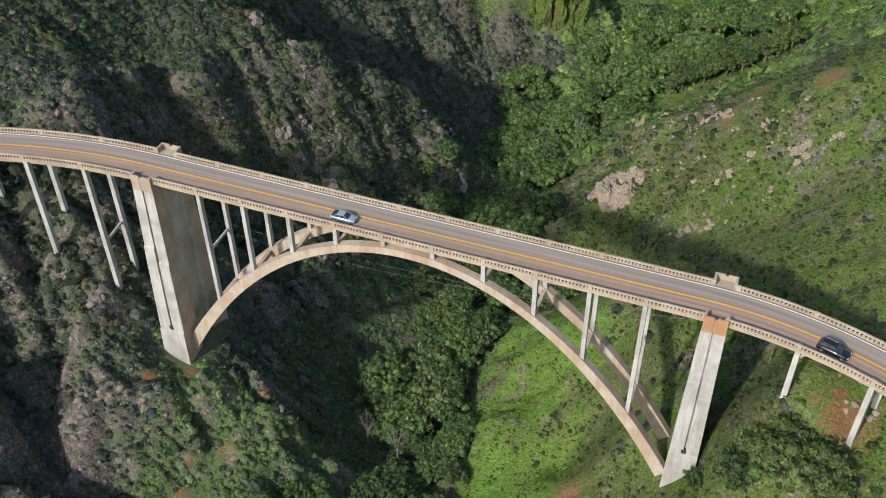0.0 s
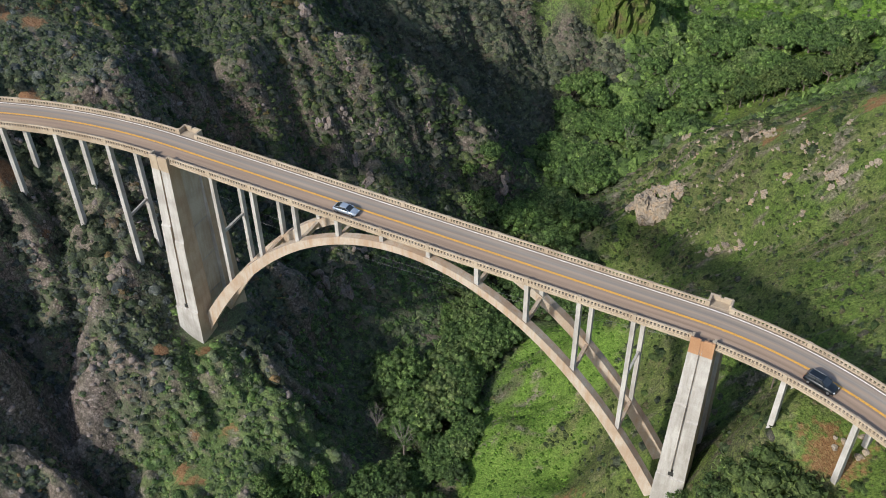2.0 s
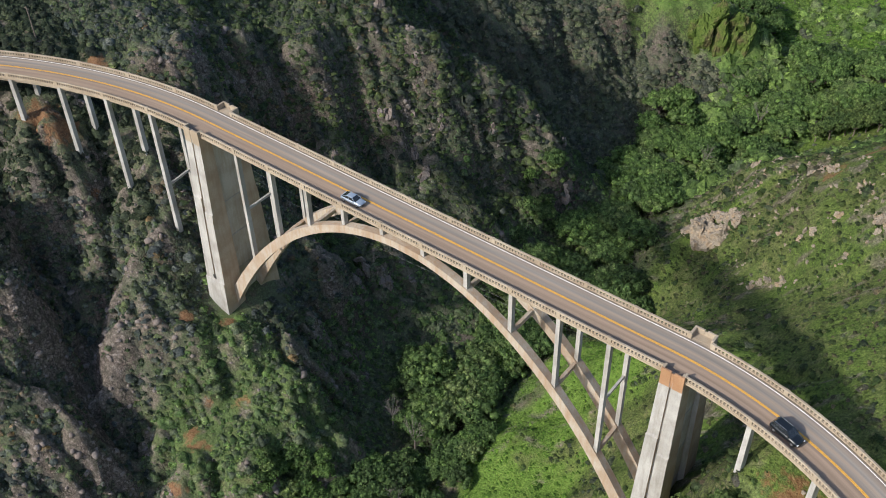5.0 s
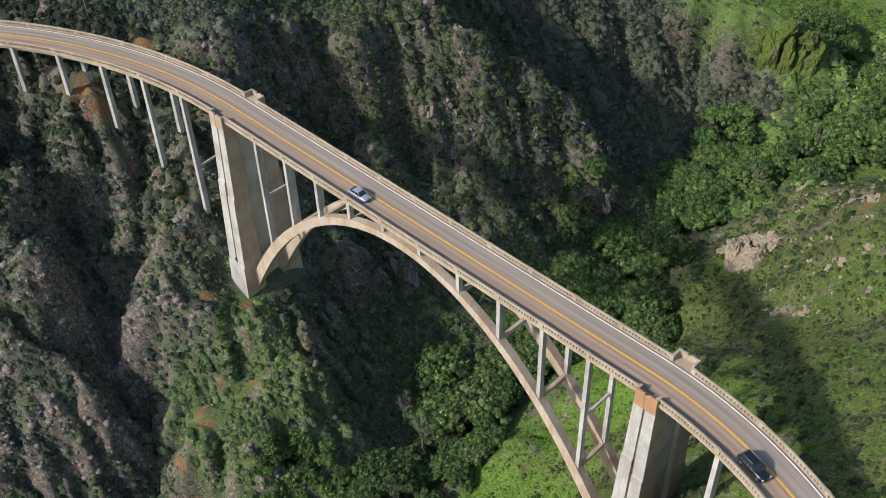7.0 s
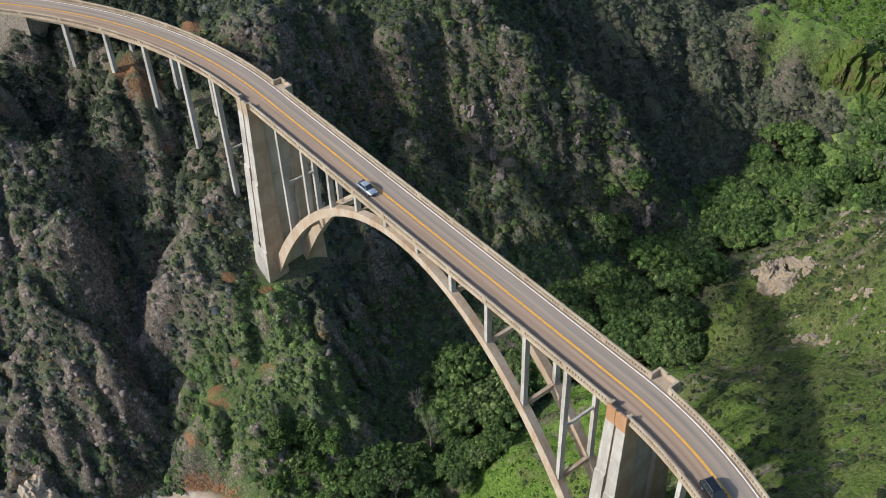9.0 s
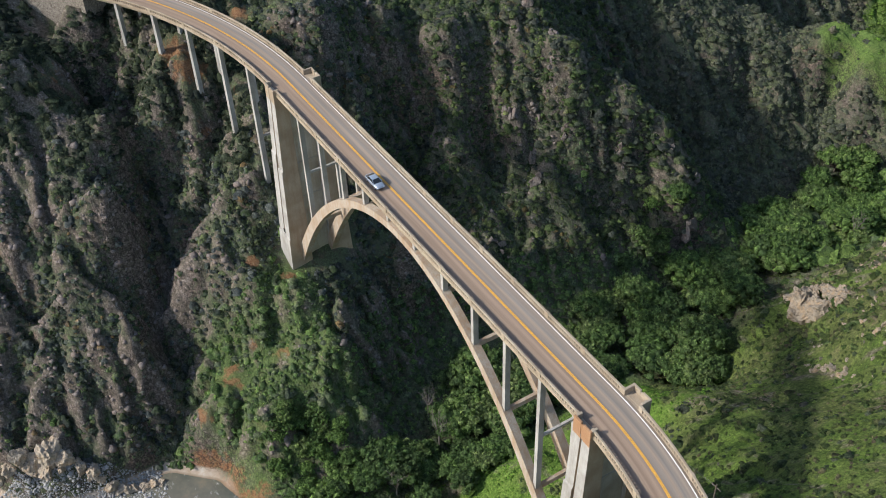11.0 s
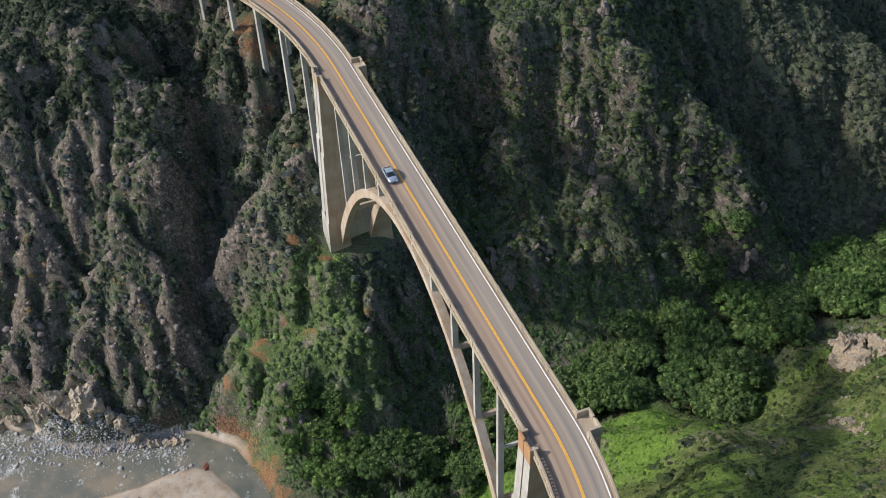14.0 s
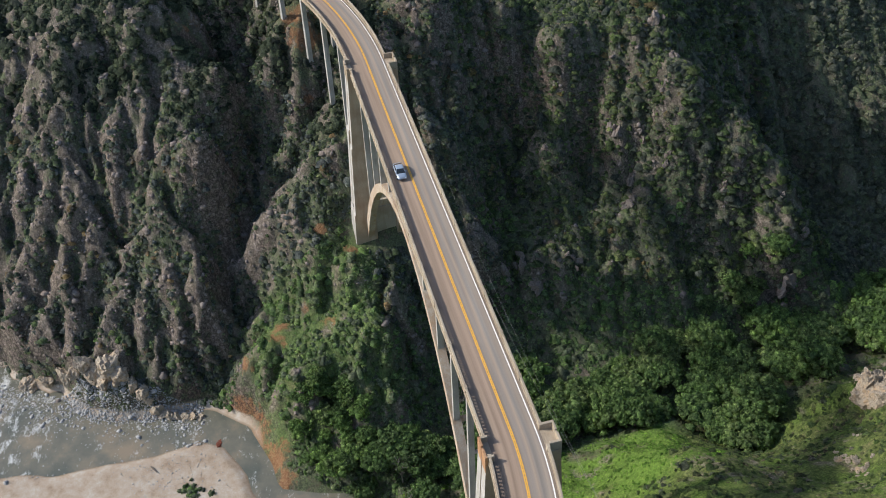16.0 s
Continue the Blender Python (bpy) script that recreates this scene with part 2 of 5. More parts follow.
MEADOW_HIGH = [(12, 23, 12), (25, 41, 32), (-2, 60, 6), (40, 52, 38), (48, 42, 48), (57, 34, 57), (1, 50, 10), (38, 5, 34), (51, -6, 43.5), (60, 6, 58), (30, -6, 20), (60, 55.5, 56.5), (34.5, 44, 37.5), (18, 39, 24), (31, 32, 30.5), (48.5, 47, 47.5), (50, 36.5, 49), (45.5, 34, 49), (57, 50, 55), (65, 49.5, 64), (65, 30, 64), (70.5, 22.5, 69.5), (63, 32, 63), (58.5, 12.5, 55), (13.5, 16.5, 15.5), (28, 9.5, 15.5), (5, 34, 9.5), (30, 19.5, 24), (10, 59, 9), (16, 67, 11), (7, 70, 10), (26.5, 63.5, 26)]
MEADOW_LOW = [(14.5, 74, 15), (39.5, 60, 38)]
SOUTH_BANK = [(60, -14, 57), (48, -22, 40), (28, -24, 16), (8, -30, 6), (88, -14, 74), (84, 8, 76), (92, 30, 84), (90, 70, 92), (70, -40, 52), (40, -50, 20), (10, -62, 4.2), (-12, -62, 3.7), (-22, -70, 3.6), (-20, -95, 3.5), (-16, -50, 3.7), (63.1, -5.6, 69.5), (73.8, -9, 66.5), (76.4, -2.9, 69), (65, 1, 72), (69, 9, 69)]
FAR_OUT = [(-180, -150, 60), (-150, -40, 98), (-170, 60, 130), (-150, 150, 120), (-120, 260, 110), (0, 330, 60), (90, 300, 90), (150, 180, 110), (160, 60, 120), (160, -60, 90), (110, -150, 30), (0, -140, -3), (-90, -170, -4)]
GUIDES = np.array(CREEK + TOWER_SPUR + SPUR_GULLY + NORTH_BANK + ROAD_SHELF + SEA_CLIFF + NORTH_SPUR_HIGH + NORTH_SPUR_LOW + TOWER_GULLY + FAR_SLOPE + FAR_CREST + HIDDEN_VALLEY + SOUTH_SPUR + MEADOW_HIGH + MEADOW_LOW + SOUTH_BANK + FAR_OUT, float)


def fit_land(g):
    d = np.hypot(g[:, None, 0] - g[None, :, 0], g[:, None, 1] - g[None, :, 1])
    n = len(g)
    a = np.zeros((n + 3, n + 3))
    a[:n, :n] = np.sqrt(d * d + 5.0) - np.eye(n) * 0.4
    a[:n, n], a[:n, n + 1:n + 3] = 1, g[:, :2]
    a[n, :n], a[n + 1:n + 3, :n] = 1, g[:, :2].T
    return np.linalg.solve(a, np.append(g[:, 2], (0, 0, 0)))


LAND = fit_land(GUIDES)


def base_height(x, y):
    x, y = np.asarray(x, float), np.asarray(y, float)
    out = LAND[-3] + LAND[-2] * x + LAND[-1] * y
    for k, (gx, gy, _) in enumerate(GUIDES):
        out = out + LAND[k] * np.sqrt((x - gx) ** 2 + (y - gy) ** 2 + 5.0)
    far = np.clip((np.hypot(x + 10, y - 40) - 230) / 500, 0, 1)
    sea = np.clip((-y - 60) / 120, 0, 1)
    return out * (1 - far) + far * (70 * (1 - sea) - 6 * sea) + 25 * far * (1 - sea) * fbm(x / 260, y / 260, 4, 90)


def sstep(v, a, b):
    v = np.clip((v - a) / (b - a), 0, 1)
    return v * v * (3 - 2 * v)


CHANNEL = np.array([(2, -14, 2.0), (-2, -28, 2.0), (-6, -37.5, 2.0), (-10.3, -39.3, 2.0), (-15.5, -39.8, 2.1), (-26, -44, 2.8), (-31.2, -50.6, 3.7), (-30.5, -62, 4.6), (-31.8, -71, 5.4), (-34.5, -83, 8), (-41, -93, 12), (-50, -125, 30)])


def channel_depth(x, y):
    """Metres outside (+) or inside (-) the banks of the stream at the beach."""
    best = np.full(np.shape(x), 1e9)
    for (ax, ay, ar), (bx, by, br) in zip(CHANNEL, CHANNEL[1:]):
        dx, dy = bx - ax, by - ay
        t = np.clip(((x - ax) * dx + (y - ay) * dy) / (dx * dx + dy * dy), 0, 1)
        best = np.minimum(best, np.hypot(x - ax - t * dx, y - ay - t * dy) - (ar + t * (br - ar)))
    return best


def relief(x, y, h=None):
    """Ground height with crags, ribs and hummocks, and how craggy the slope is (0 to 1)."""
    x, y = np.asarray(x, float), np.asarray(y, float)
    h = base_height(x, y) if h is None else h
    e = 2.0
    sx, sy = (base_height(x + e, y) - h) / e, (base_height(x, y + e) - h) / e
    slope = np.hypot(sx, sy)
    craggy = sstep(slope, 0.4, 0.95) * (1 - 0.8 * sstep(x, -4, 22)) * sstep(h, 5, 12)
    wx, wy = x + 5 * fbm(x / 20, y / 20, 3, 5), y + 5 * fbm(x / 20, y / 20, 3, 9)
    rib = 1 - np.abs(fbm(wx / 24, wy / 14, 2, 21)) * 2.4
    fine = 1 - np.abs(fbm(wx / 9, wy / 4.5, 3, 27)) * 2.2
    crag = 1 - np.abs(fbm(wx / 11, wy / 8.5, 4, 33)) * 2.0
    tower = np.minimum(np.hypot(x + 51, (y - 0.5) * 0.6), np.hypot(x - 51, (y - 0.5) * 0.6))
    craggy = craggy * (1 - 0.35 * sstep(y, 20, 40))
    calm = sstep(tower, 6.5, 13) * sstep(np.hypot(x + 130, y + 26), 6, 14) * sstep(np.hypot(x + 114, y - 18), 4, 9)
    out = h + calm * (craggy * (0.9 * (rib - 0.45) + 0.6 * (fine - 0.5) + 2.3 * (crag - 0.5) + 1.1 * (1 - 2 * np.abs(fbm(wx / 4.2, wy / 3.2, 3, 37)) - 0.5)) + 0.7 * fbm(x / 8, y / 8, 3, 41) * sstep(h, 4.5, 8))
    out = np.where((h < 4.4) & (y < -20), np.minimum(out, 4.4 + 0.15 * (out - 4.4)), out)
    cd = channel_depth(x, y)
    out = np.where(y < -10, np.minimum(out, 2.6 + 0.22 * np.clip(cd + 1.0, 0, 60) + 0.45 * np.clip(cd - 2.0, 0, 60) ** 2), out)
    bar = (y < -38) & (x > np.interp(-y, -CHANNEL[:, 1], CHANNEL[:, 0])) & (h < 6.5)
    out = np.where(bar, np.maximum(out, 3.2 + np.clip(0.3 * cd, -0.7, 0.55) + 0.06 * fbm(x / 5, y / 5, 2, 47)), out)
    return out, craggy * calm


# ---------------------------------------------------------------- ground
def axis(lo, hi, step, far):
    a = list(np.arange(lo, hi + 1e-6, step))
    left, right, s = [], [], step
    p, q = a[0], a[-1]
    while p > -far:
        s *= 1.22
        p -= s
        left.append(p)
    s = step
    while q < far:
        s *= 1.22
        q += s
        right.append(q)
    return np.array(left[::-1] + a + right)


GX, GY = axis(-140, 100, 0.75, 3000), axis(-112, 232, 0.75, 3000)
XX, YY = np.meshgrid(GX, GY)
ZZ, CRAGGY = relief(XX, YY)


def blur(a, sigma):
    """Gaussian blur of a grid."""
    r = int(3 * sigma) + 1
    k = np.exp(-0.5 * (np.arange(-r, r + 1) / sigma) ** 2)
    k /= k.sum()
    p = np.pad(a, r, mode="edge")
    p = sum(w * p[i:i + a.shape[0]] for i, w in enumerate(k))
    return sum(w * p[:, i:i + a.shape[1]] for i, w in enumerate(k))


def runoff(z):
    """How much ground drains through each cell, by the steepest way down."""
    ny, nx = z.shape
    pad = np.pad(z, 1, mode="edge")
    steps = [(-1, -1), (-1, 0), (-1, 1), (0, -1), (0, 1), (1, -1), (1, 0), (1, 1)]
    drop = np.stack([(z - pad[1 + j:1 + j + ny, 1 + i:1 + i + nx]) / math.hypot(i, j) for j, i in steps])
    best = drop.argmax(0)
    jump = np.array([j * nx + i for j, i in steps])[best].ravel()
    jump[drop.max(0).ravel() <= 0] = 0
    jj, ii = np.divmod(np.arange(nx * ny), nx)
    jump[(jj == 0) | (jj == ny - 1) | (ii == 0) | (ii == nx - 1)] = 0
    flow = [1.0] * (nx * ny)
    jump = jump.tolist()
    for c in np.argsort(-z, axis=None).tolist():
        if jump[c]:
            flow[c + jump[c]] += flow[c]
    return np.array(flow).reshape(ny, nx)


# rain has cut branching gullies down the craggy slopes and left ribs between them
i0, i1 = np.searchsorted(GX, -140 - 1e-6), np.searchsorted(GX, 100 + 1e-6)
j0, j1 = np.searchsorted(GY, -112 - 1e-6), np.searchsorted(GY, 232 + 1e-6)
fine_z, soft_rock = ZZ[j0:j1, i0:i1].copy(), CRAGGY[j0:j1, i0:i1]
rough_z = 1.6 * fbm(XX / 11, YY / 11, 3, 48)[j0:j1, i0:i1]
for sigma, deep in ((3.0, 0.42), (1.5, 0.42), (0.8, 0.45)):
    cut = np.log2(runoff(blur(fine_z + rough_z, 0.6 * sigma)))
    cut = blur(np.clip(cut - 2.0, 0, 7), sigma) * deep
    fine_z += soft_rock * (blur(cut, 7 * sigma) - cut) * 1.3
ZZ[j0:j1, i0:i1] = fine_z
PROUD = np.zeros_like(ZZ)                       # how far ribs stand out and hollows sink in
PROUD[j0:j1, i0:i1] = fine_z - blur(fine_z, 4.0)
SEA_SIDE = sstep(-YY, 26, 34) * sstep(-XX, 42, 54) * (1 - 2.2 * sstep(ZZ, 50, 66))
ROCKY = CRAGGY * sstep(0.7 * np.clip(PROUD, -0.8, 0.8) + 0.9 * fbm(XX / 4.5, YY / 3.5, 4, 45) + 0.5 * fbm(XX / 26, YY / 26, 2, 46) + 0.3 * SEA_SIDE, 0.46, 0.78)


def sample(grid, x, y):
    """A grid's value at places on the ground."""
    x, y = np.asarray(x, float), np.asarray(y, float)
    i = np.clip(np.searchsorted(GX, x) - 1, 0, len(GX) - 2)
    j = np.clip(np.searchsorted(GY, y) - 1, 0, len(GY) - 2)
    u, v = (x - GX[i]) / (GX[i + 1] - GX[i]), (y - GY[j]) / (GY[j + 1] - GY[j])
    return (grid[j, i] * (1 - u) + grid[j, i + 1] * u) * (1 - v) + (grid[j + 1, i] * (1 - u) + grid[j + 1, i + 1] * u) * v


def ground_at(x, y):
    """Height of the built ground sheet."""
    return sample(ZZ, x, y)


# earth scars on the slopes: place, size
SCARS = [(-95.5, -10.5, 69, 4.5), (-90.5, -9.5, 67, 4.5), (-84, -1, 60, 2.4), (-74, -1, 56, 2.0), (-83, -12, 55, 2.8), (-24, -38.5, 5, 5.0), (-17, -35.5, 5, 4.6), (-10, -34.5, 5, 4.0), (-30.5, -41, 6, 5.0), (-38, -29, 19, 3.6), (-36, -18, 25, 2.4), (31, -4, 22, 6.0), (72, -6, 67, 5.5), (62, 84, 73, 3.8), (49, 98, 57, 4.5), (44, 90, 53, 4.0), (-96, 6, 74, 3.0), (-105, -35, 70, 5.0), (-107, 21, 81, 2.6), (-113.5, 17.5, 84, 3.4), (-66, -5, 47, 2.6), (-52.5, -15.3, 38, 1.8), (-46.6, -9.5, 35.1, 1.7), (-40.1, -28.5, 21, 2.2), (-35.6, -37.8, 16.4, 2.4), (-41.5, -21.7, 24.9, 1.3)]


def scar_at(x, y):
    return np.max([1 - np.hypot(x - a, y - b) / (r * 1.15) for a, b, _, r in SCARS], axis=0)


def rock_band(x, y):
    """The belt of outcrops that crosses the southern hillside (0 to 1)."""
    return sstep(-np.abs(y - (112 - 0.95 * (x - 14))), -22, -6) * sstep(x, 12, 20)


def bare_at(x, y):
    """Patches of open earth and broken rock between the plants (0 to 1)."""
    cliff = sstep(-y, 18, 30) * sstep(-x, 38, 48)
    v = fbm(x / 4.6, y / 3.0, 4, 91) + 0.5 * fbm(x / 22, y / 22, 2, 93) + 0.32 * cliff + 0.26 * rock_band(x, y) - 0.2 * ((y > 112) & (x > -40))
    return sstep(v, 0.3, 0.5)


def knoll_at(x, y):
    """The mossy nose at the end of the far crest (0 to 1)."""
    u = np.clip((x + 50) / 36, 0, 1)
    return sstep(-np.hypot(x + 50 - 36 * u, y - 170.5 - 8 * u) + 2 * fbm(x / 6, y / 6, 3, 82), -8, -5)


def spur_green_at(x, y):
    """Leafy lower end of the spur below the tower (0 to 1)."""
    n = fbm(x / 9, y / 9, 3, 84)
    return sstep(x + 5 * n, -54, -46) * sstep(-x, 14, 20) * sstep(y + 4 * n, -40, -33) * sstep(-y, 2, 8)


def lush_at(x, y):
    """Bright herb meadow: under the arch, and on the far slope up the valley (0 to 1)."""
    n = fbm(x / 10, y / 10, 3, 81)
    near = sstep(x, -2, 4) * sstep(-x, -34, -24) * sstep(y, -16, -6) * sstep(-y, -56, -44) * sstep(n, -0.4, -0.1)
    far = sstep(x + 6 * n, 26, 40) * sstep(y - 0.25 * x + 8 * n, 138, 152) * sstep(n, -0.6, -0.1)
    valley = sstep(y + 0.25 * x + 6 * n, 188, 196) * sstep(n, -0.7, -0.2)
    return np.maximum(np.maximum(0.82 * near, far), np.maximum(0.75 * valley, 0.62 * knoll_at(x, y)))



def ground_material():
    m, t, b = nodes_of("hillside_ground", 0.95, 0.1)
    geo = t.nodes.new("ShaderNodeNewGeometry")
    sep = t.nodes.new("ShaderNodeSeparateXYZ")
    t.links.new(geo.outputs["Normal"], sep.inputs[0])
    pos = t.nodes.new("ShaderNodeSeparateXYZ")
    t.links.new(geo.outputs["Position"], pos.inputs[0])
    n1, n2, n3 = noise_node(t, 0.07, 4), noise_node(t, 0.45, 6, 0.65), noise_node(t, 2.6, 6, 0.72)
    streak = noise_node(t, 1.0, 5, 0.65, (0.35, 1.0, 0.3))

    def band(source, lo, hi):
        mr = t.nodes.new("ShaderNodeMapRange")
        mr.inputs["From Min"].default_value, mr.inputs["From Max"].default_value = lo, hi
        t.links.new(source, mr.inputs[0])
        return mr.outputs[0]
    earth = ramp(t, n2, [(0.25, (0.042, 0.038, 0.028)), (0.45, (0.078, 0.066, 0.05)), (0.6, (0.105, 0.09, 0.07)), (0.8, (0.17, 0.13, 0.09))])
    rock = ramp(t, streak, [(0.28, (0.055, 0.05, 0.045)), (0.45, (0.12, 0.105, 0.092)), (0.6, (0.19, 0.165, 0.145)), (0.78, (0.33, 0.3, 0.27))])
    rock = mix(t, ramp(t, n1, [(0.45, (0, 0, 0)), (0.65, (0.6, 0.6, 0.6))]), rock, mix(t, 1.0, rock, (1.15, 0.85, 0.7), "MULTIPLY"))
    steep = ramp(t, sep.outputs[2], [(0.4, (1, 1, 1)), (0.68, (0, 0, 0))])
    cover = ramp(t, noise_node(t, 2.2, 6, 0.75), [(0.3, (0.035, 0.043, 0.028)), (0.42, (0.07, 0.088, 0.05)), (0.52, (0.1, 0.12, 0.075)), (0.62, (0.115, 0.16, 0.06)), (0.74, (0.2, 0.175, 0.125))])
    earth = mix(t, ramp(t, n2, [(0.5, (0.9, 0.9, 0.9)), (0.68, (0, 0, 0))]), earth, cover)
    rock = mix(t, ramp(t, noise_node(t, 0.6, 5, 0.6), [(0.46, (0, 0, 0)), (0.56, (0.85, 0.85, 0.85))]), rock, cover)
    c = mix(t, steep, earth, rock)
    grass = ramp(t, n2, [(0.25, (0.058, 0.074, 0.028)), (0.45, (0.095, 0.122, 0.038)), (0.58, (0.12, 0.14, 0.055)), (0.72, (0.17, 0.14, 0.085))])
    lush = ramp(t, n1, [(0.42, (0, 0, 0)), (0.6, (1, 1, 1))])
    tuft = ramp(t, noise_node(t, 1.6, 6, 0.75), [(0.34, (0.45, 0.5, 0.5)), (0.5, (1, 1, 1)), (0.66, (1.5, 1.4, 1.25))])
    grass = mix(t, lush, grass, ramp(t, n2, [(0.3, (0.066, 0.112, 0.025)), (0.7, (0.115, 0.168, 0.04))]))
    grass = mix(t, 1.0, grass, tuft, "MULTIPLY")
    c = mix(t, band(pos.outputs[0], 2.0, 10.0), c, mix(t, ramp(t, sep.outputs[2], [(0.3, (1, 1, 1)), (0.42, (0, 0, 0))]), grass, rock))
    fresh = t.nodes.new("ShaderNodeAttribute")
    fresh.attribute_name = "lush"
    herbs = ramp(t, noise_node(t, 1.1, 6, 0.7), [(0.3, (0.06, 0.112, 0.02)), (0.5, (0.105, 0.19, 0.032)), (0.7, (0.16, 0.24, 0.048))])
    c = mix(t, fresh.outputs["Fac"], c, herbs)
    mask = t.nodes.new("ShaderNodeAttribute")
    mask.attribute_name = "bare"
    soil = ramp(t, noise_node(t, 0.9, 8, 0.8), [(0.34, (0.05, 0.042, 0.037)), (0.44, (0.115, 0.09, 0.078)), (0.52, (0.19, 0.148, 0.125)), (0.6, (0.31, 0.25, 0.215)), (0.7, (0.46, 0.41, 0.38))])
    soil = mix(t, ramp(t, n1, [(0.4, (0, 0, 0)), (0.6, (0.7, 0.7, 0.7))]), soil, mix(t, 1.0, soil, (0.85, 0.9, 0.98), "MULTIPLY"))
    c = mix(t, mix(t, 1.0, mask.outputs["Fac"], (0.8, 0.8, 0.8), "MULTIPLY"), c, soil)
    c = mix(t, 0.8, c, ramp(t, n3, [(0.3, (0.4, 0.4, 0.4)), (0.5, (0.95, 0.95, 0.95)), (0.7, (1.7, 1.7, 1.7))]), "MULTIPLY")
    wob = t.nodes.new("ShaderNodeMath")
    wob.operation = "MULTIPLY_ADD"
    t.links.new(n2, wob.inputs[0])
    wob.inputs[1].default_value, wob.inputs[2].default_value = 3.4, -1.65
    red = ramp(t, n3, [(0.3, (0.15, 0.066, 0.034)), (0.5, (0.24, 0.12, 0.064)), (0.7, (0.33, 0.2, 0.12))])
    for x, y, z, r in SCARS:
        d = t.nodes.new("ShaderNodeVectorMath")
        d.operation = "DISTANCE"
        t.links.new(geo.outputs["Position"], d.inputs[0])
        d.inputs[1].default_value = (x, y, z)
        q = t.nodes.new("ShaderNodeMath")
        q.operation = "MULTIPLY_ADD"
        t.links.new(d.outputs["Value"], q.inputs[0])
        q.inputs[1].default_value = 1.0 / r
        t.links.new(wob.outputs[0], q.inputs[2])
        c = mix(t, ramp(t, q.outputs[0], [(0.55, (0.8, 0.8, 0.8)), (1.0, (0, 0, 0))]), c, red)
    # dry sand along the mouth of the stream
    sand = ramp(t, noise_node(t, 0.3, 8, 0.75), [(0.34, (0.27, 0.205, 0.15)), (0.46, (0.37, 0.3, 0.235)), (0.56, (0.41, 0.35, 0.29)), (0.68, (0.47, 0.44, 0.4))])
    wet = band(pos.outputs[2], 3.15, 3.4)
    sand = mix(t, wet, (0.2, 0.145, 0.095), sand)
    flat = mix(t, band(pos.outputs[2], 4.5, 5.1), (1, 1, 1), (0, 0, 0))
    shore = mix(t, 1.0, flat, mix(t, band(pos.outputs[1], -40, -37), (1, 1, 1), (0, 0, 0)), "MULTIPLY")
    c = mix(t, shore, c, sand)
    crack = t.nodes.new("ShaderNodeTexVoronoi")
    crack.feature = "DISTANCE_TO_EDGE"
    crack.inputs["Scale"].default_value = 0.8
    warp = t.nodes.new("ShaderNodeVectorMath")
    warp.operation = "MULTIPLY_ADD"
    nz = t.nodes.new("ShaderNodeTexNoise")
    nz.inputs["Scale"].default_value, nz.inputs["Detail"].default_value = 0.9, 4
    t.links.new(geo.outputs["Position"], nz.inputs["Vector"])
    t.links.new(nz.outputs["Color"], warp.inputs[0])
    warp.inputs[1].default_value = (2.5, 2.5, 2.5)
    t.links.new(geo.outputs["Position"], warp.inputs[2])
    t.links.new(warp.outputs[0], crack.inputs["Vector"])
    grain = mix(t, 0.5, n3, crack.outputs["Distance"])
    c = mix(t, mix(t, 1.0, steep, ramp(t, crack.outputs["Distance"], [(0.02, (0.75, 0.75, 0.75)), (0.12, (0, 0, 0))]), "MULTIPLY"), c, (0.03, 0.027, 0.024))
    t.links.new(c, b.inputs["Base Color"])
    bump(t, b, mix(t, shore, mix(t, 0.6, grain, noise_node(t, 1.3, 8, 0.72, (0.45, 1.0, 0.4))), (0.4, 0.4, 0.4)), 1.0, 0.7)
    return m


M_GROUND = ground_material()
nx, ny = len(GX), len(GY)
idx = np.arange(nx * ny).reshape(ny, nx)
quads = np.stack([idx[:-1, :-1], idx[:-1, 1:], idx[1:, 1:], idx[1:, :-1]], -1).reshape(-1, 4)
ground = new("ground", mesh_np("ground", np.stack([XX, YY, ZZ], -1).reshape(-1, 3), quads, M_GROUND, smooth=True))
ground.data.attributes.new("bare", "FLOAT", "POINT").data.foreach_set("value", (np.maximum(0.85 * bare_at(XX, YY), ROCKY) * (1 - knoll_at(XX, YY)) * (1 - 0.5 * sstep(YY, 108, 124))).ravel().astype(np.float32))
ground.data.attributes.new("lush", "FLOAT", "POINT").data.foreach_set("value", np.maximum(lush_at(XX, YY), 0.4 * spur_green_at(XX, YY)).ravel().astype(np.float32))
tagged(ground, "steep canyon ground with scrubby cliffs and a grassy slope", "ground", kind="structure")


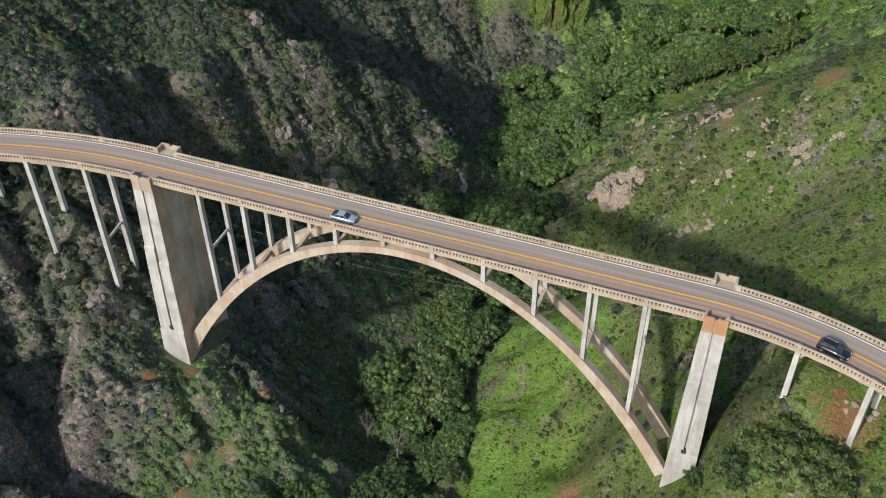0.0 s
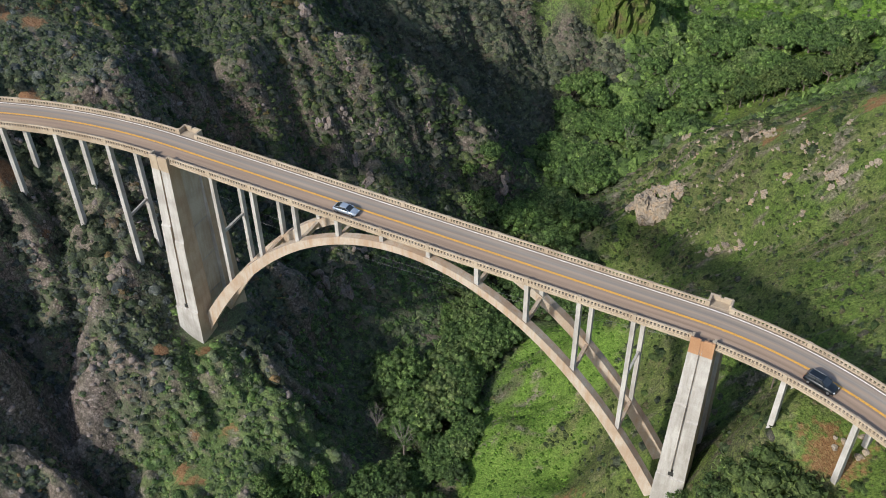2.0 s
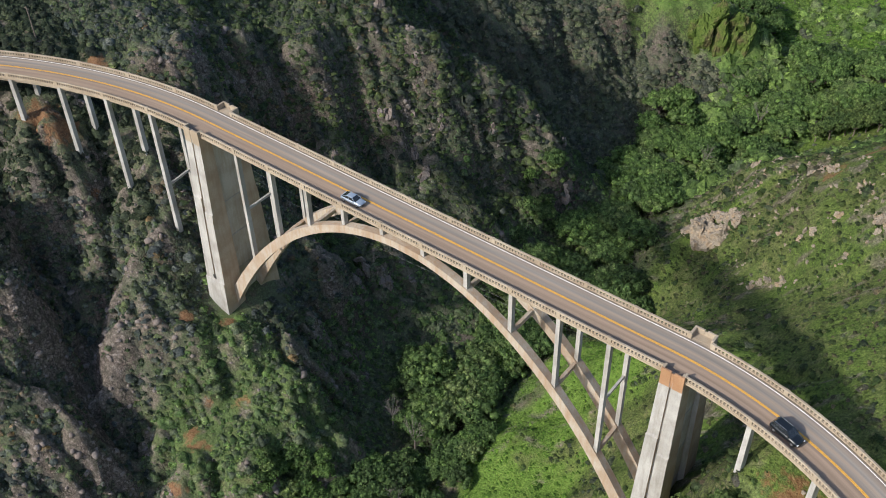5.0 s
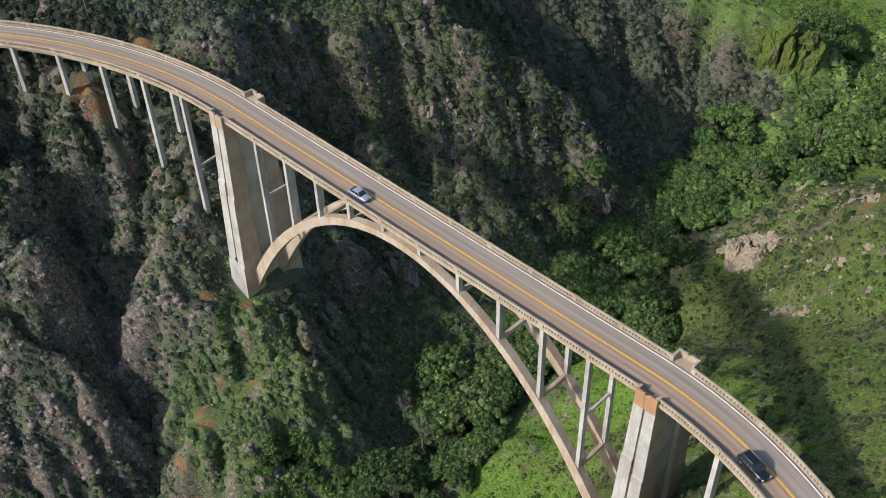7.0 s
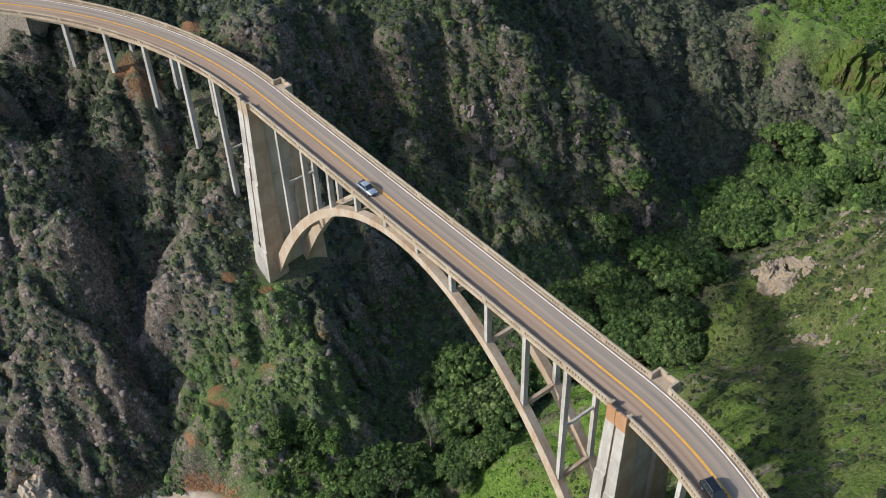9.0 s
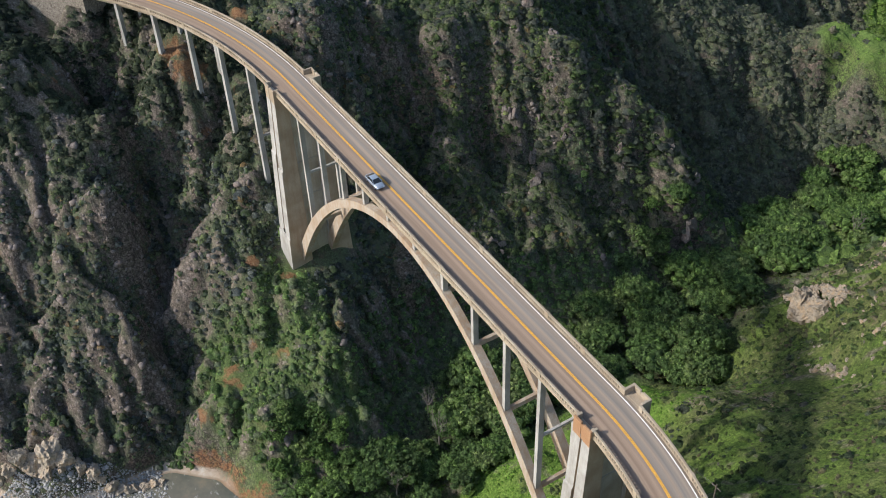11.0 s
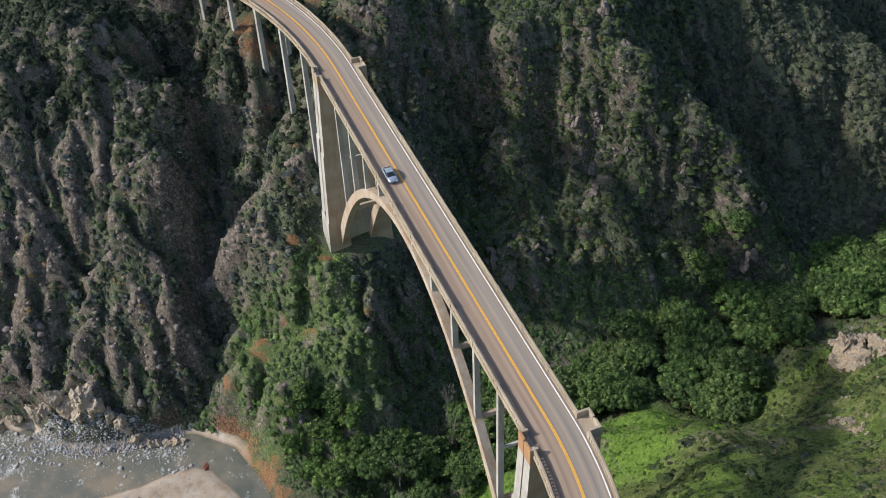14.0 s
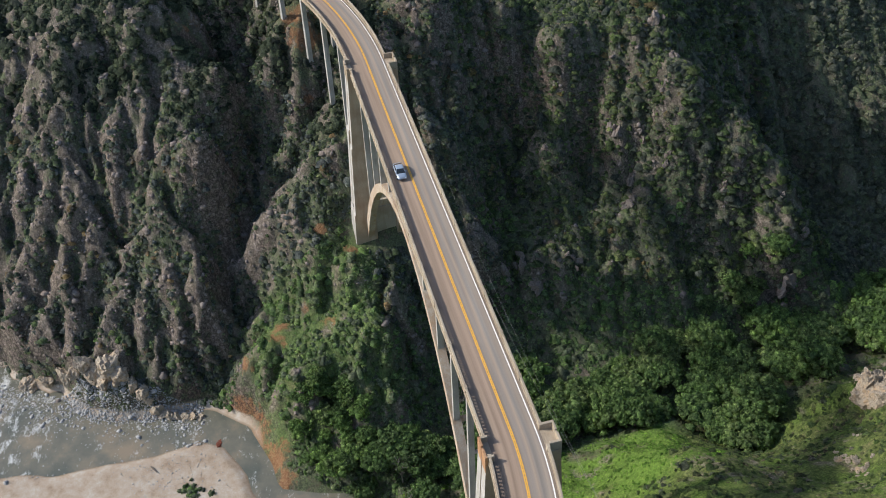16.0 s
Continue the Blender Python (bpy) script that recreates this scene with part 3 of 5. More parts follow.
def water_material():
    m, t, b = nodes_of("silty_stream_water", 0.14, 0.45)
    n = noise_node(t, 0.12, 5, 0.6)
    c = ramp(t, n, [(0.35, (0.1, 0.108, 0.09)), (0.52, (0.15, 0.145, 0.115)), (0.68, (0.24, 0.195, 0.14))])
    # broken water where it runs over stones, and surf along the open shore
    pos = t.nodes.new("ShaderNodeSeparateXYZ")
    t.links.new(t.nodes.new("ShaderNodeNewGeometry").outputs["Position"], pos.inputs[0])
    surf = t.nodes.new("ShaderNodeMapRange")
    for k, v in (("From Min", -82.0), ("From Max", -104.0), ("To Min", 0.0), ("To Max", 0.13)):
        surf.inputs[k].default_value = v
    t.links.new(pos.outputs[1], surf.inputs[0])
    lift = t.nodes.new("ShaderNodeMath")
    t.links.new(noise_node(t, 0.4, 9, 0.75, (0.7, 1.2, 1)), lift.inputs[0])
    t.links.new(surf.outputs[0], lift.inputs[1])
    c = mix(t, ramp(t, lift.outputs[0], [(0.58, (0, 0, 0)), (0.7, (0.85, 0.85, 0.85))]), c, (0.62, 0.63, 0.62))
    t.links.new(c, b.inputs["Base Color"])
    bump(t, b, noise_node(t, 3.0, 4, 0.6), 0.35, 0.08)
    return m


M_WATER = water_material()
bm = bmesh.new()
ws = [bm.verts.new(p) for p in ((-2500, -2500, 3.2), (2500, -2500, 3.2), (60, -20, 3.2), (-60, -20, 3.2))]
bm.faces.new(ws)
water = new("water", bpy.data.meshes.new("water"))
bm.to_mesh(water.data)
bm.free()
water.data.materials.append(M_WATER)
tagged(water, "shallow silty stream water spreading over the beach", "water", kind="structure")


# ---------------------------------------------------------------- bridge
Z_ROAD, Y_MID = 80.0, -0.5
HALF = 3.75            # road centre to the inner face of the parapet
LEFT_X, LEFT_R, RIGHT_X, RIGHT_R = -52.0, 115.0, 48.0, 70.0


def path(s):
    """Centre of the road at s metres along it (s is x on the straight), and its heading."""
    if s < LEFT_X:
        a = (LEFT_X - s) / LEFT_R
        return LEFT_X - LEFT_R * math.sin(a), Y_MID - LEFT_R * (1 - math.cos(a)), a
    if s > RIGHT_X:
        a = (s - RIGHT_X) / RIGHT_R
        return RIGHT_X + RIGHT_R * math.sin(a), Y_MID - RIGHT_R * (1 - math.cos(a)), -a
    return s, Y_MID, 0.0


def at(s, off, z):
    """A point beside the road: off metres to the far side."""
    x, y, a = path(s)
    return Vector((x - math.sin(a) * off, y + math.cos(a) * off, z))


def along(bm, s0, s1, step, section):
    """Sweep a closed cross-section of (off, z) points along the road."""
    n = max(1, math.ceil((s1 - s0) / step))
    rings = [[bm.verts.new(at(s0 + (s1 - s0) * k / n, o, z)) for o, z in section] for k in range(n + 1)]
    m = len(section)
    for a, b in zip(rings, rings[1:]):
        for i in range(m):
            bm.faces.new((a[i], a[(i + 1) % m], b[(i + 1) % m], b[i]))
    bm.faces.new(rings[0][::-1])
    bm.faces.new(rings[-1])


S_WEST, S_EAST = -140.0, 100.0
bridge = thing("concrete_arch_bridge", "weathered pale concrete open-spandrel arch bridge over a canyon", "bridge")

bm = bmesh.new()
along(bm, S_WEST, S_EAST, 2.0, [(-4.2, 79.98), (-4.2, 79.62), (-3.85, 79.42), (-3.35, 79.36), (-3.3, 78.6), (-2.8, 78.6), (-2.75, 79.4), (2.75, 79.4), (2.8, 78.6), (3.3, 78.6), (3.35, 79.36), (3.85, 79.42), (4.2, 79.62), (4.2, 79.98)])
part("deck", bm, M_RAIL, bridge, "concrete deck with edge girders")


def strip(name, s0, s1, o0, o1, z, material, parent, label="", step=2.0):
    n = max(1, math.ceil((s1 - s0) / step))
    vs, uv = [], []
    cols = 13
    for k in range(n + 1):
        s = s0 + (s1 - s0) * k / n
        for c in range(cols):
            o = o0 + (o1 - o0) * c / (cols - 1)
            vs.append(at(s, o, z))
            uv.append((c / (cols - 1), s / 4.0))
    fs = [(k * cols + c, k * cols + c + 1, (k + 1) * cols + c + 1, (k + 1) * cols + c) for k in range(n) for c in range(cols - 1)]
    ob = new(name, mesh_np(name, [tuple(v) for v in vs], fs, material, uv))
    ob.parent = parent
    return tagged(ob, label) if label else ob


strip("road_surface", S_WEST, S_EAST, -HALF, HALF, Z_ROAD, M_ROAD, bridge, "worn brown-grey asphalt with darker wheel tracks")
strip("yellow_line", S_WEST, S_EAST, -0.2, -0.015, Z_ROAD + 0.006, M_YELLOW, bridge, "faded yellow centre line")
strip("yellow_line", S_WEST, S_EAST, 0.015, 0.2, Z_ROAD + 0.006, M_YELLOW, bridge, "faded yellow centre line")
strip("white_line", S_WEST, S_EAST, 3.22, 3.4, Z_ROAD + 0.006, M_WHITE, bridge, "white edge line")


def parapet(s0, s1, off):
    """One bay of balustrade between posts."""
    bm = bmesh.new()
    along(bm, s0, s1, 2.2, [(off - 0.2, 79.98), (off - 0.2, 80.2), (off + 0.2, 80.2), (off + 0.2, 79.98)])
    along(bm, s0, s1, 2.2, [(off - 0.19, 80.78), (off - 0.19, 80.97), (off - 0.13, 81.02), (off + 0.13, 81.02), (off + 0.19, 80.97), (off + 0.19, 80.78)])
    n = round((s1 - s0) / 0.6)
    for k in range(n):
        s = s0 + (s1 - s0) * (k + 0.5) / n
        w = 0.13
        ring = [(s - w, off - 0.12), (s + w, off - 0.12), (s + w, off + 0.12), (s - w, off + 0.12)]
        add_hexa(bm, [at(a, o, 80.2) for a, o in ring], [at(a, o, 80.78) for a, o in ring])
    part("parapet", bm, M_RAIL, bridge)


def post(s, off):
    bm = bmesh.new()
    w, d = 0.36, 0.23
    ring = [(s - w, off - d), (s + w, off - d), (s + w, off + d), (s - w, off + d)]
    add_hexa(bm, [at(a, o, 79.99) for a, o in ring], [at(a, o, 81.01) for a, o in ring])
    w, d = w - 0.05, d - 0.05
    ring2 = [(s - w, off - d), (s + w, off - d), (s + w, off + d), (s - w, off + d)]
    add_hexa(bm, [at(a, o, 81.01) for a, o in ring], [at(a, o, 81.06) for a, o in ring2])
    part("parapet_post", bm, M_RAIL, bridge)


TOWERS = [(-50.8, 2.05, 36.0, 5.6), (50.65, 1.85, 42.0, 5.0)]   # centre, half width at the top, base height, width at the base
stations = [-139, -131, -122.4] + [-63.9 - 11.9 * k for k in range(4, -1, -1)] + [-52.85, -48.75] + [-48.75 + 8.86 * k + 0.0 for k in range(1, 11)] + [48.8, 52.5, 64.0, 75.8, 87.5, 99]
for off in (-3.95, 3.95):
    for a, b in zip(stations, stations[1:]):
        if abs(abs((a + b) / 2) - 50.7) < 1.2:
            continue
        parapet(a + 0.36, b - 0.36, off)
    for s in stations:
        post(s, off)


# arch ribs
def arch_top(x):
    return 78.35 - 0.0142 * x * x - 0.75e-6 * x ** 4


def arch_slope(x):
    return -0.0284 * x - 3.0e-6 * x ** 3


RIB_Y = {"near": -3.95, "far": 2.95}
for y in RIB_Y.values():
    bm = bmesh.new()
    rings = []
    for k in range(61):
        x = -51.8 + 103.6 * k / 60
        sl = arch_slope(x)
        nrm = Vector((-sl, 0, 1)).normalized()
        depth = 1.45 + 1.05 * (abs(x) / 49) ** 2
        topp = Vector((x, y, arch_top(x)))
        bot = topp - nrm * depth
        rings.append([bm.verts.new(p + Vector((0, o, 0))) for p, o in ((topp, -0.72), (topp, 0.72), (bot, 0.72), (bot, -0.72))])
    for a, b in zip(rings, rings[1:]):
        for i in range(4):
            bm.faces.new((a[i], a[(i + 1) % 4], b[(i + 1) % 4], b[i]))
    bm.faces.new(rings[0][::-1])
    bm.faces.new(rings[-1])
    part("arch_rib", bm, M_ARCH, bridge, "sweeping concrete arch rib with tan water stains")


def column(x, y_top, z_top, y_bot, z_bot, w, d, ang=0.0, flare=1.0):
    """A slim tapering column; w along the road, d across."""
    bm = bmesh.new()
    c, s = math.cos(ang), math.sin(ang)

    def ring(cx, cy, z, k):
        return [Vector((cx + (u * c - v * s) * k, cy + (u * s + v * c) * k, z)) for u, v in ((-w / 2, -d / 2), (w / 2, -d / 2), (w / 2, d / 2), (-w / 2, d / 2))]
    xt, yt = x if isinstance(x, tuple) else (x, x)
    add_hexa(bm, ring(yt, y_bot, z_bot, flare), ring(xt, y_top, z_top, 1.0))
    return part("column", bm, M_CONC, bridge)


SPANDREL = [-48.75 + 8.86 * k for k in range(1, 11)]
for x in SPANDREL:
    zb = arch_top(x)
    tall = 78.6 - zb
    for y in RIB_Y.values():
        column(x, y, 79.3, y, zb - 0.4, 0.72, 0.95)
    bm = bmesh.new()
    if tall > 2.2:
        beam_between(bm, (x, -3.4, 77.9), (x, 2.4, 77.9), 0.5, 0.7)
        part("cap_beam", bm, M_CONC, bridge)
        bm = bmesh.new()
        beam_between(bm, (x, -3.2, zb - 0.75), (x, 2.2, zb - 0.75), 0.6, 0.9)
        part("rib_strut", bm, M_ARCH, bridge)
    else:
        beam_between(bm, (x, -3.2, zb - 0.8), (x, 2.2, zb - 0.8), 0.6, 0.9)
        part("rib_strut", bm, M_ARCH, bridge)
    if tall > 18:
        bm = bmesh.new()
        beam_between(bm, (x, -3.4, 66.0), (x, 2.4, 66.0), 0.4, 0.5)
        part("mid_strut", bm, M_CONC, bridge)

# approach bents
for s in [-63.9 - 11.9 * k for k in range(5)] + [64.0, 75.8, 87.5]:
    x, y, a = path(s)
    low = None
    for off in (-3.35, 3.35):
        p = at(s, off, 0)
        g = float(ground_at(p.x, p.y))
        column((p.x, p.x), p.y, 79.3, p.y, g - 2.0, 0.8, 1.0, a, 1.15)
        low = g if low is None else max(low, g)
    bm = bmesh.new()
    beam_between(bm, at(s, -3.0, 77.9), at(s, 3.0, 77.9), 0.5, 0.7)
    part("cap_beam", bm, M_CONC, bridge)
    if low < 62:
        bm = bmesh.new()
        zm = 0.5 * (low + 78) - 2
        beam_between(bm, at(s, -3.0, zm), at(s, 3.0, zm), 0.4, 0.5)
        part("mid_strut", bm, M_CONC, bridge)


# towers
def tower(cx, hw, base, wide):
    top = tagged(new("tower"), "tall twin-pylon concrete tower with viewing bays")
    top.parent = bridge
    z_top = 79.4
    ky = 0.045                                  # the outer faces lean outward to the foot

    def pylon(side, mat):
        y_out, y_in = side * 5.2, side * 2.5
        zf = base - 6
        zs = base + 0.66 * (z_top - base)

        def ring(z, u0, u1, out):
            f = (z_top - z) / (z_top - base)
            w = 1 + (wide / 2 / hw - 1) * f
            yo = y_out + side * (ky * (z_top - z) + out)
            return [Vector((cx + u0 * hw * w, yo, z)), Vector((cx + u1 * hw * w, yo, z)), Vector((cx + u1 * hw * w, y_in, z)), Vector((cx + u0 * hw * w, y_in, z))]

        def leaf(name, u0, u1, steps, label=""):
            """One upright leaf; steps of (height, outward set) from the foot to the top."""
            bm = bmesh.new()
            rings = [[bm.verts.new(p) for p in ring(z, u0 * g, u1 * g if u1 > 0 else u1, out)] for z, out, g in steps]
            for a, b in zip(rings, rings[1:]):
                for i in range(4):
                    bm.faces.new((a[i], a[(i + 1) % 4], b[(i + 1) % 4], b[i]))
            bm.faces.new(rings[0][::-1])
            bm.faces.new(rings[-1])
            ob = part(name, bm, mat, top, label)
            # water has stained the flanks that face along the canyon
            ob.data.materials.append(M_CONC_TAN)
            for p in ob.data.polygons:
                if p.normal.x > 0.9:
                    p.material_index = 1
        foot = base + 7.5
        leaf("pylon_leaf", -1, -0.09, [(zf, 0.4, 1.07), (foot, 0.4, 1.07), (foot + 0.15, 0.22, 1.04), (zs, 0.22, 1.04), (zs + 0.3, 0, 1), (z_top, 0, 1)], "board-marked concrete pylon leaf")
        leaf("pylon_leaf", 0.09, 1, [(zf, 0.4, 1.0), (foot, 0.4, 1.0), (foot + 0.15, 0.22, 1.0), (zs - 3.2, 0.22, 1.0), (zs - 2.9, 0, 1), (z_top, 0, 1)], "board-marked concrete pylon leaf")
        leaf("pylon_groove", -0.09, 0.09, [(zf, -0.35 + 0.75, 1), (foot, 0.4, 1), (foot + 0.15, -0.35, 1), (z_top, -0.35, 1)])

    for side in (-1, 1):
        pylon(side, M_CONC)
        # inspection opening low in the outer face; a near-black block paints its inner shade
        bm = bmesh.new()
        yy = side * (5.2 + ky * (z_top - base - 8.2) + 0.25)
        add_box(bm, (cx - 0.55, min(yy, yy - side * 0.6), base + 8.0), (cx + 0.35, max(yy, yy - side * 0.6), base + 8.9))
        part("inspection_opening", bm, M_OPENING_SHADE, top, "small square opening, its shade painted as a near-black block")
    # recessed wall that joins the two pylons
    bm = bmesh.new()
    add_box(bm, (cx - hw + 0.55, -2.6, base - 6), (cx + hw - 0.55, 2.6, 76.2))
    part("web_wall", bm, M_WEB, top, "recessed joining wall with stained panel joints")
    for z in (base + 8, base + 17, base + 26):
        bm = bmesh.new()
        add_box(bm, (cx - hw + 0.49, -2.45, z), (cx + hw - 0.49, 2.45, z + 0.2))
        part("panel_joint", bm, M_CONC, top)
    # viewing bays
    for side in (-1, 1):
        y0, y1 = side * 3.6 + (0 if side > 0 else -0.4), side * 5.3
        ya, yb = min(y0, y1), max(y0, y1)
        bm = bmesh.new()
        add_box(bm, (cx - hw + 0.1, ya + (0.2 if side < 0 else 0), 79.42), (cx + hw - 0.1, yb - (0.2 if side > 0 else 0), 80.05))
        part("bay_floor", bm, M_RAIL, top)
        mat = M_RUST if cx > 0 and side < 0 else M_RAIL
        yo0, yo1 = (y1 - 0.35, y1) if side > 0 else (y1, y1 + 0.35)
        for u0, u1 in ((-1.0, -0.12), (0.12, 1.0)):
            bm = bmesh.new()
            add_box(bm, (cx + u0 * hw, yo0, 77.9), (cx + u1 * hw, yo1, 81.1), bevel=0.04)
            part("bay_wall", bm, mat, top)
        bm = bmesh.new()
        add_box(bm, (cx - 0.12 * hw, yo0 + 0.08, 77.9), (cx + 0.12 * hw, yo1 - 0.06, 80.8))
        part("bay_wall", bm, mat, top)
        for u in (-1, 1):
            bm = bmesh.new()
            y_a, y_b = (ya, yb - 0.35) if side > 0 else (ya + 0.35, yb)
            add_box(bm, (cx + u * hw - (0.4 if u > 0 else 0), y_a, 79.45), (cx + u * hw + (0 if u > 0 else 0.4), y_b, 81.09), bevel=0.04)
            part("bay_wall", bm, M_RAIL, top)


M_WEB = concrete("web_concrete", (0.529, 0.489, 0.420), (0.414, 0.374, 0.310), (0.322, 0.241, 0.161), 0.6)
# near-black colour stands for the shade inside the openings
M_OPENING_SHADE = plain("opening_shade", (0.03, 0.03, 0.028), 0.9)
for spec in TOWERS:
    tower(*spec)

# masonry abutment where the road reaches the north bank
def masonry():
    m, t, b = nodes_of("rough_stone_masonry", 0.9, 0.2)
    v = t.nodes.new("ShaderNodeTexVoronoi")
    v.feature = "DISTANCE_TO_EDGE"
    v.inputs["Scale"].default_value = 1.7
    t.links.new(t.nodes.new("ShaderNodeNewGeometry").outputs["Position"], v.inputs["Vector"])
    n = noise_node(t, 1.6, 5)
    c = ramp(t, n, [(0.3, (0.2, 0.17, 0.14)), (0.7, (0.38, 0.34, 0.29))])
    c = mix(t, ramp(t, v.outputs[0], [(0.02, (1, 1, 1)), (0.07, (0, 0, 0))]), c, (0.13, 0.11, 0.09))
    t.links.new(c, b.inputs["Base Color"])
    bump(t, b, v.outputs[0], 0.6, 0.12)
    return m


M_STONE = masonry()
bm = bmesh.new()
along(bm, -139.5, -121.3, 2.0, [(-4.1, 60), (-4.05, 79.5), (4.05, 79.5), (4.1, 60)])
part("abutment", bm, M_STONE, bridge, "rough stone masonry abutment")
bm = bmesh.new()
along(bm, -122.2, -120.9, 1.0, [(-4.9, 60), (-4.6, 79.55), (4.6, 79.55), (4.9, 60)])
part("abutment_pier", bm, M_STONE, bridge, "rough stone masonry pier")


# ---------------------------------------------------------------- plants
def creek_x(y):
    c = np.array(CREEK)
    return np.interp(y, c[:, 1], c[:, 0])


def tufts(n, rng, radii, jitter, size, lobes=None, low=-0.1, deep=0.8):
    """Leafy tufts lying on the skin of a dome (or of several lobes): corners of n small blades."""
    out = []
    if lobes is None:
        lobes = [((0, 0, 0), radii)]
    w = np.array([r[0] * r[1] for _, r in lobes])
    pick = rng.choice(len(lobes), n, p=w / w.sum())
    for k in range(n):
        c, r = lobes[pick[k]]
        d = rng.normal(size=3)
        d /= np.linalg.norm(d)
        if d[2] < low:
            d[2] = -d[2] * rng.rand()
        p = np.array(c) + d * np.array(r) * rng.uniform(deep, 1.2)
        nrm = d / np.array(r) + rng.normal(size=3) * jitter / np.mean(r)
        nrm /= np.linalg.norm(nrm)
        a = np.cross(nrm, rng.normal(size=3))
        a /= np.linalg.norm(a)
        b = np.cross(nrm, a)
        s = size * rng.uniform(0.6, 1.35)
        q = s * rng.uniform(0.55, 1.0)
        bend = nrm * s * rng.uniform(-0.1, 0.35)
        out.append([p - a * s - b * q * 0.6, p + a * s * 0.9 - b * q * 0.5 + bend, p + b * q * 1.2 + bend * 0.4 + a * s * rng.uniform(-0.4, 0.4)])
    return np.array(out)                        # n, 3, 3


def clump(rng, n_leaf, leaf, tall=0.6):
    """A low leafy mound: an uneven dome with loose leaf sprays round it."""
    v, f = [(rng.uniform(-0.15, 0.15), rng.uniform(-0.15, 0.15), tall)], []
    for r, z in ((0.58, 0.78 * tall), (1.0, 0.04)):
        for k in range(6):
            a = 2 * math.pi * (k + rng.uniform(-0.3, 0.3)) / 6
            q = r * rng.uniform(0.6, 1.3)
            v.append((q * math.cos(a), q * math.sin(a), z * rng.uniform(0.55, 1.3) + 0.1 * rng.rand()))
    for k in range(6):
        j = (k + 1) % 6
        f += [(0, 1 + k, 1 + j), (1 + k, 7 + k, 7 + j), (1 + k, 7 + j, 1 + j)]
    q = tufts(n_leaf, rng, (0.95, 0.95, 0.8 * tall), 0.5, leaf)
    f += [(13 + 3 * k, 14 + 3 * k, 15 + 3 * k) for k in range(n_leaf)]
    return np.array(v + [tuple(p) for p in q.reshape(-1, 3)]), np.array(f)


def mound(rng, n_leaf, leaf, tall=0.6):
    """A dense low shrub: an uneven lobed dome half hidden by loose leaf sprays."""
    turn, lob = rng.rand(2) * 6.28, rng.uniform(0.12, 0.34, 2)
    v, f = [(rng.uniform(-0.3, 0.3), rng.uniform(-0.3, 0.3), tall * rng.uniform(0.85, 1.2))], []
    n = 6
    for r, z in ((0.6, 0.62), (0.95, -0.15)):
        for k in range(n):
            a = 2 * math.pi * (k + rng.uniform(-0.35, 0.35)) / n
            q = r * (1 + lob[0] * math.sin(2 * a + turn[0])) * rng.uniform(0.75, 1.2)
            v.append((q * math.cos(a), q * math.sin(a), tall * (z + lob[1] * math.sin(3 * a + turn[1]) * (z > 0) + rng.uniform(-0.2, 0.2))))
    for k in range(n):
        j = (k + 1) % n
        f += [(0, 1 + k, 1 + j), (1 + k, 1 + n + k, 1 + n + j), (1 + k, 1 + n + j, 1 + j)]
    q = tufts(n_leaf, rng, (0.9, 0.9, 0.85 * tall), 0.7, leaf)
    m = len(v)
    return np.array(v + [tuple(p) for p in q.reshape(-1, 3)]), np.array(f + [(m + 3 * k, m + 1 + 3 * k, m + 2 + 3 * k) for k in range(n_leaf)])


def scatter(name, templates, pos, scale, material, label, category, rng, squash=(0.75, 1.2)):
    """Many small plants joined into one mesh of kind stuff."""
    allv, allf, tints, count = [], [], [], 0
    which = rng.randint(len(templates), size=len(pos))
    for k, (q, f) in enumerate(templates):
        sel = np.where(which == k)[0]
        if not len(sel):
            continue
        a = rng.rand(len(sel)) * 2 * np.pi
        c, s = np.cos(a), np.sin(a)
        sc, zq = scale[sel][:, None], rng.uniform(*squash, len(sel))[:, None]
        x = (q[None, :, 0] * c[:, None] - q[None, :, 1] * s[:, None]) * sc + pos[sel, 0][:, None]
        y = (q[None, :, 0] * s[:, None] + q[None, :, 1] * c[:, None]) * sc + pos[sel, 1][:, None]
        z = q[None, :, 2] * sc * zq + pos[sel, 2][:, None]
        allv.append(np.stack([x, y, z], -1).reshape(-1, 3))
        allf.append((f[None] + (count + np.arange(len(sel)) * len(q))[:, None, None]).reshape(-1, 3))
        tints.append(np.repeat(rng.rand(len(sel)), len(q)))
        count += len(sel) * len(q)
    ob = new(name, mesh_np(name, np.concatenate(allv), np.concatenate(allf), material, smooth=True))
    ob.data.attributes.new("tint", "FLOAT", "POINT").data.foreach_set("value", np.concatenate(tints).astype(np.float32))
    return tagged(ob, label, category, kind="stuff")


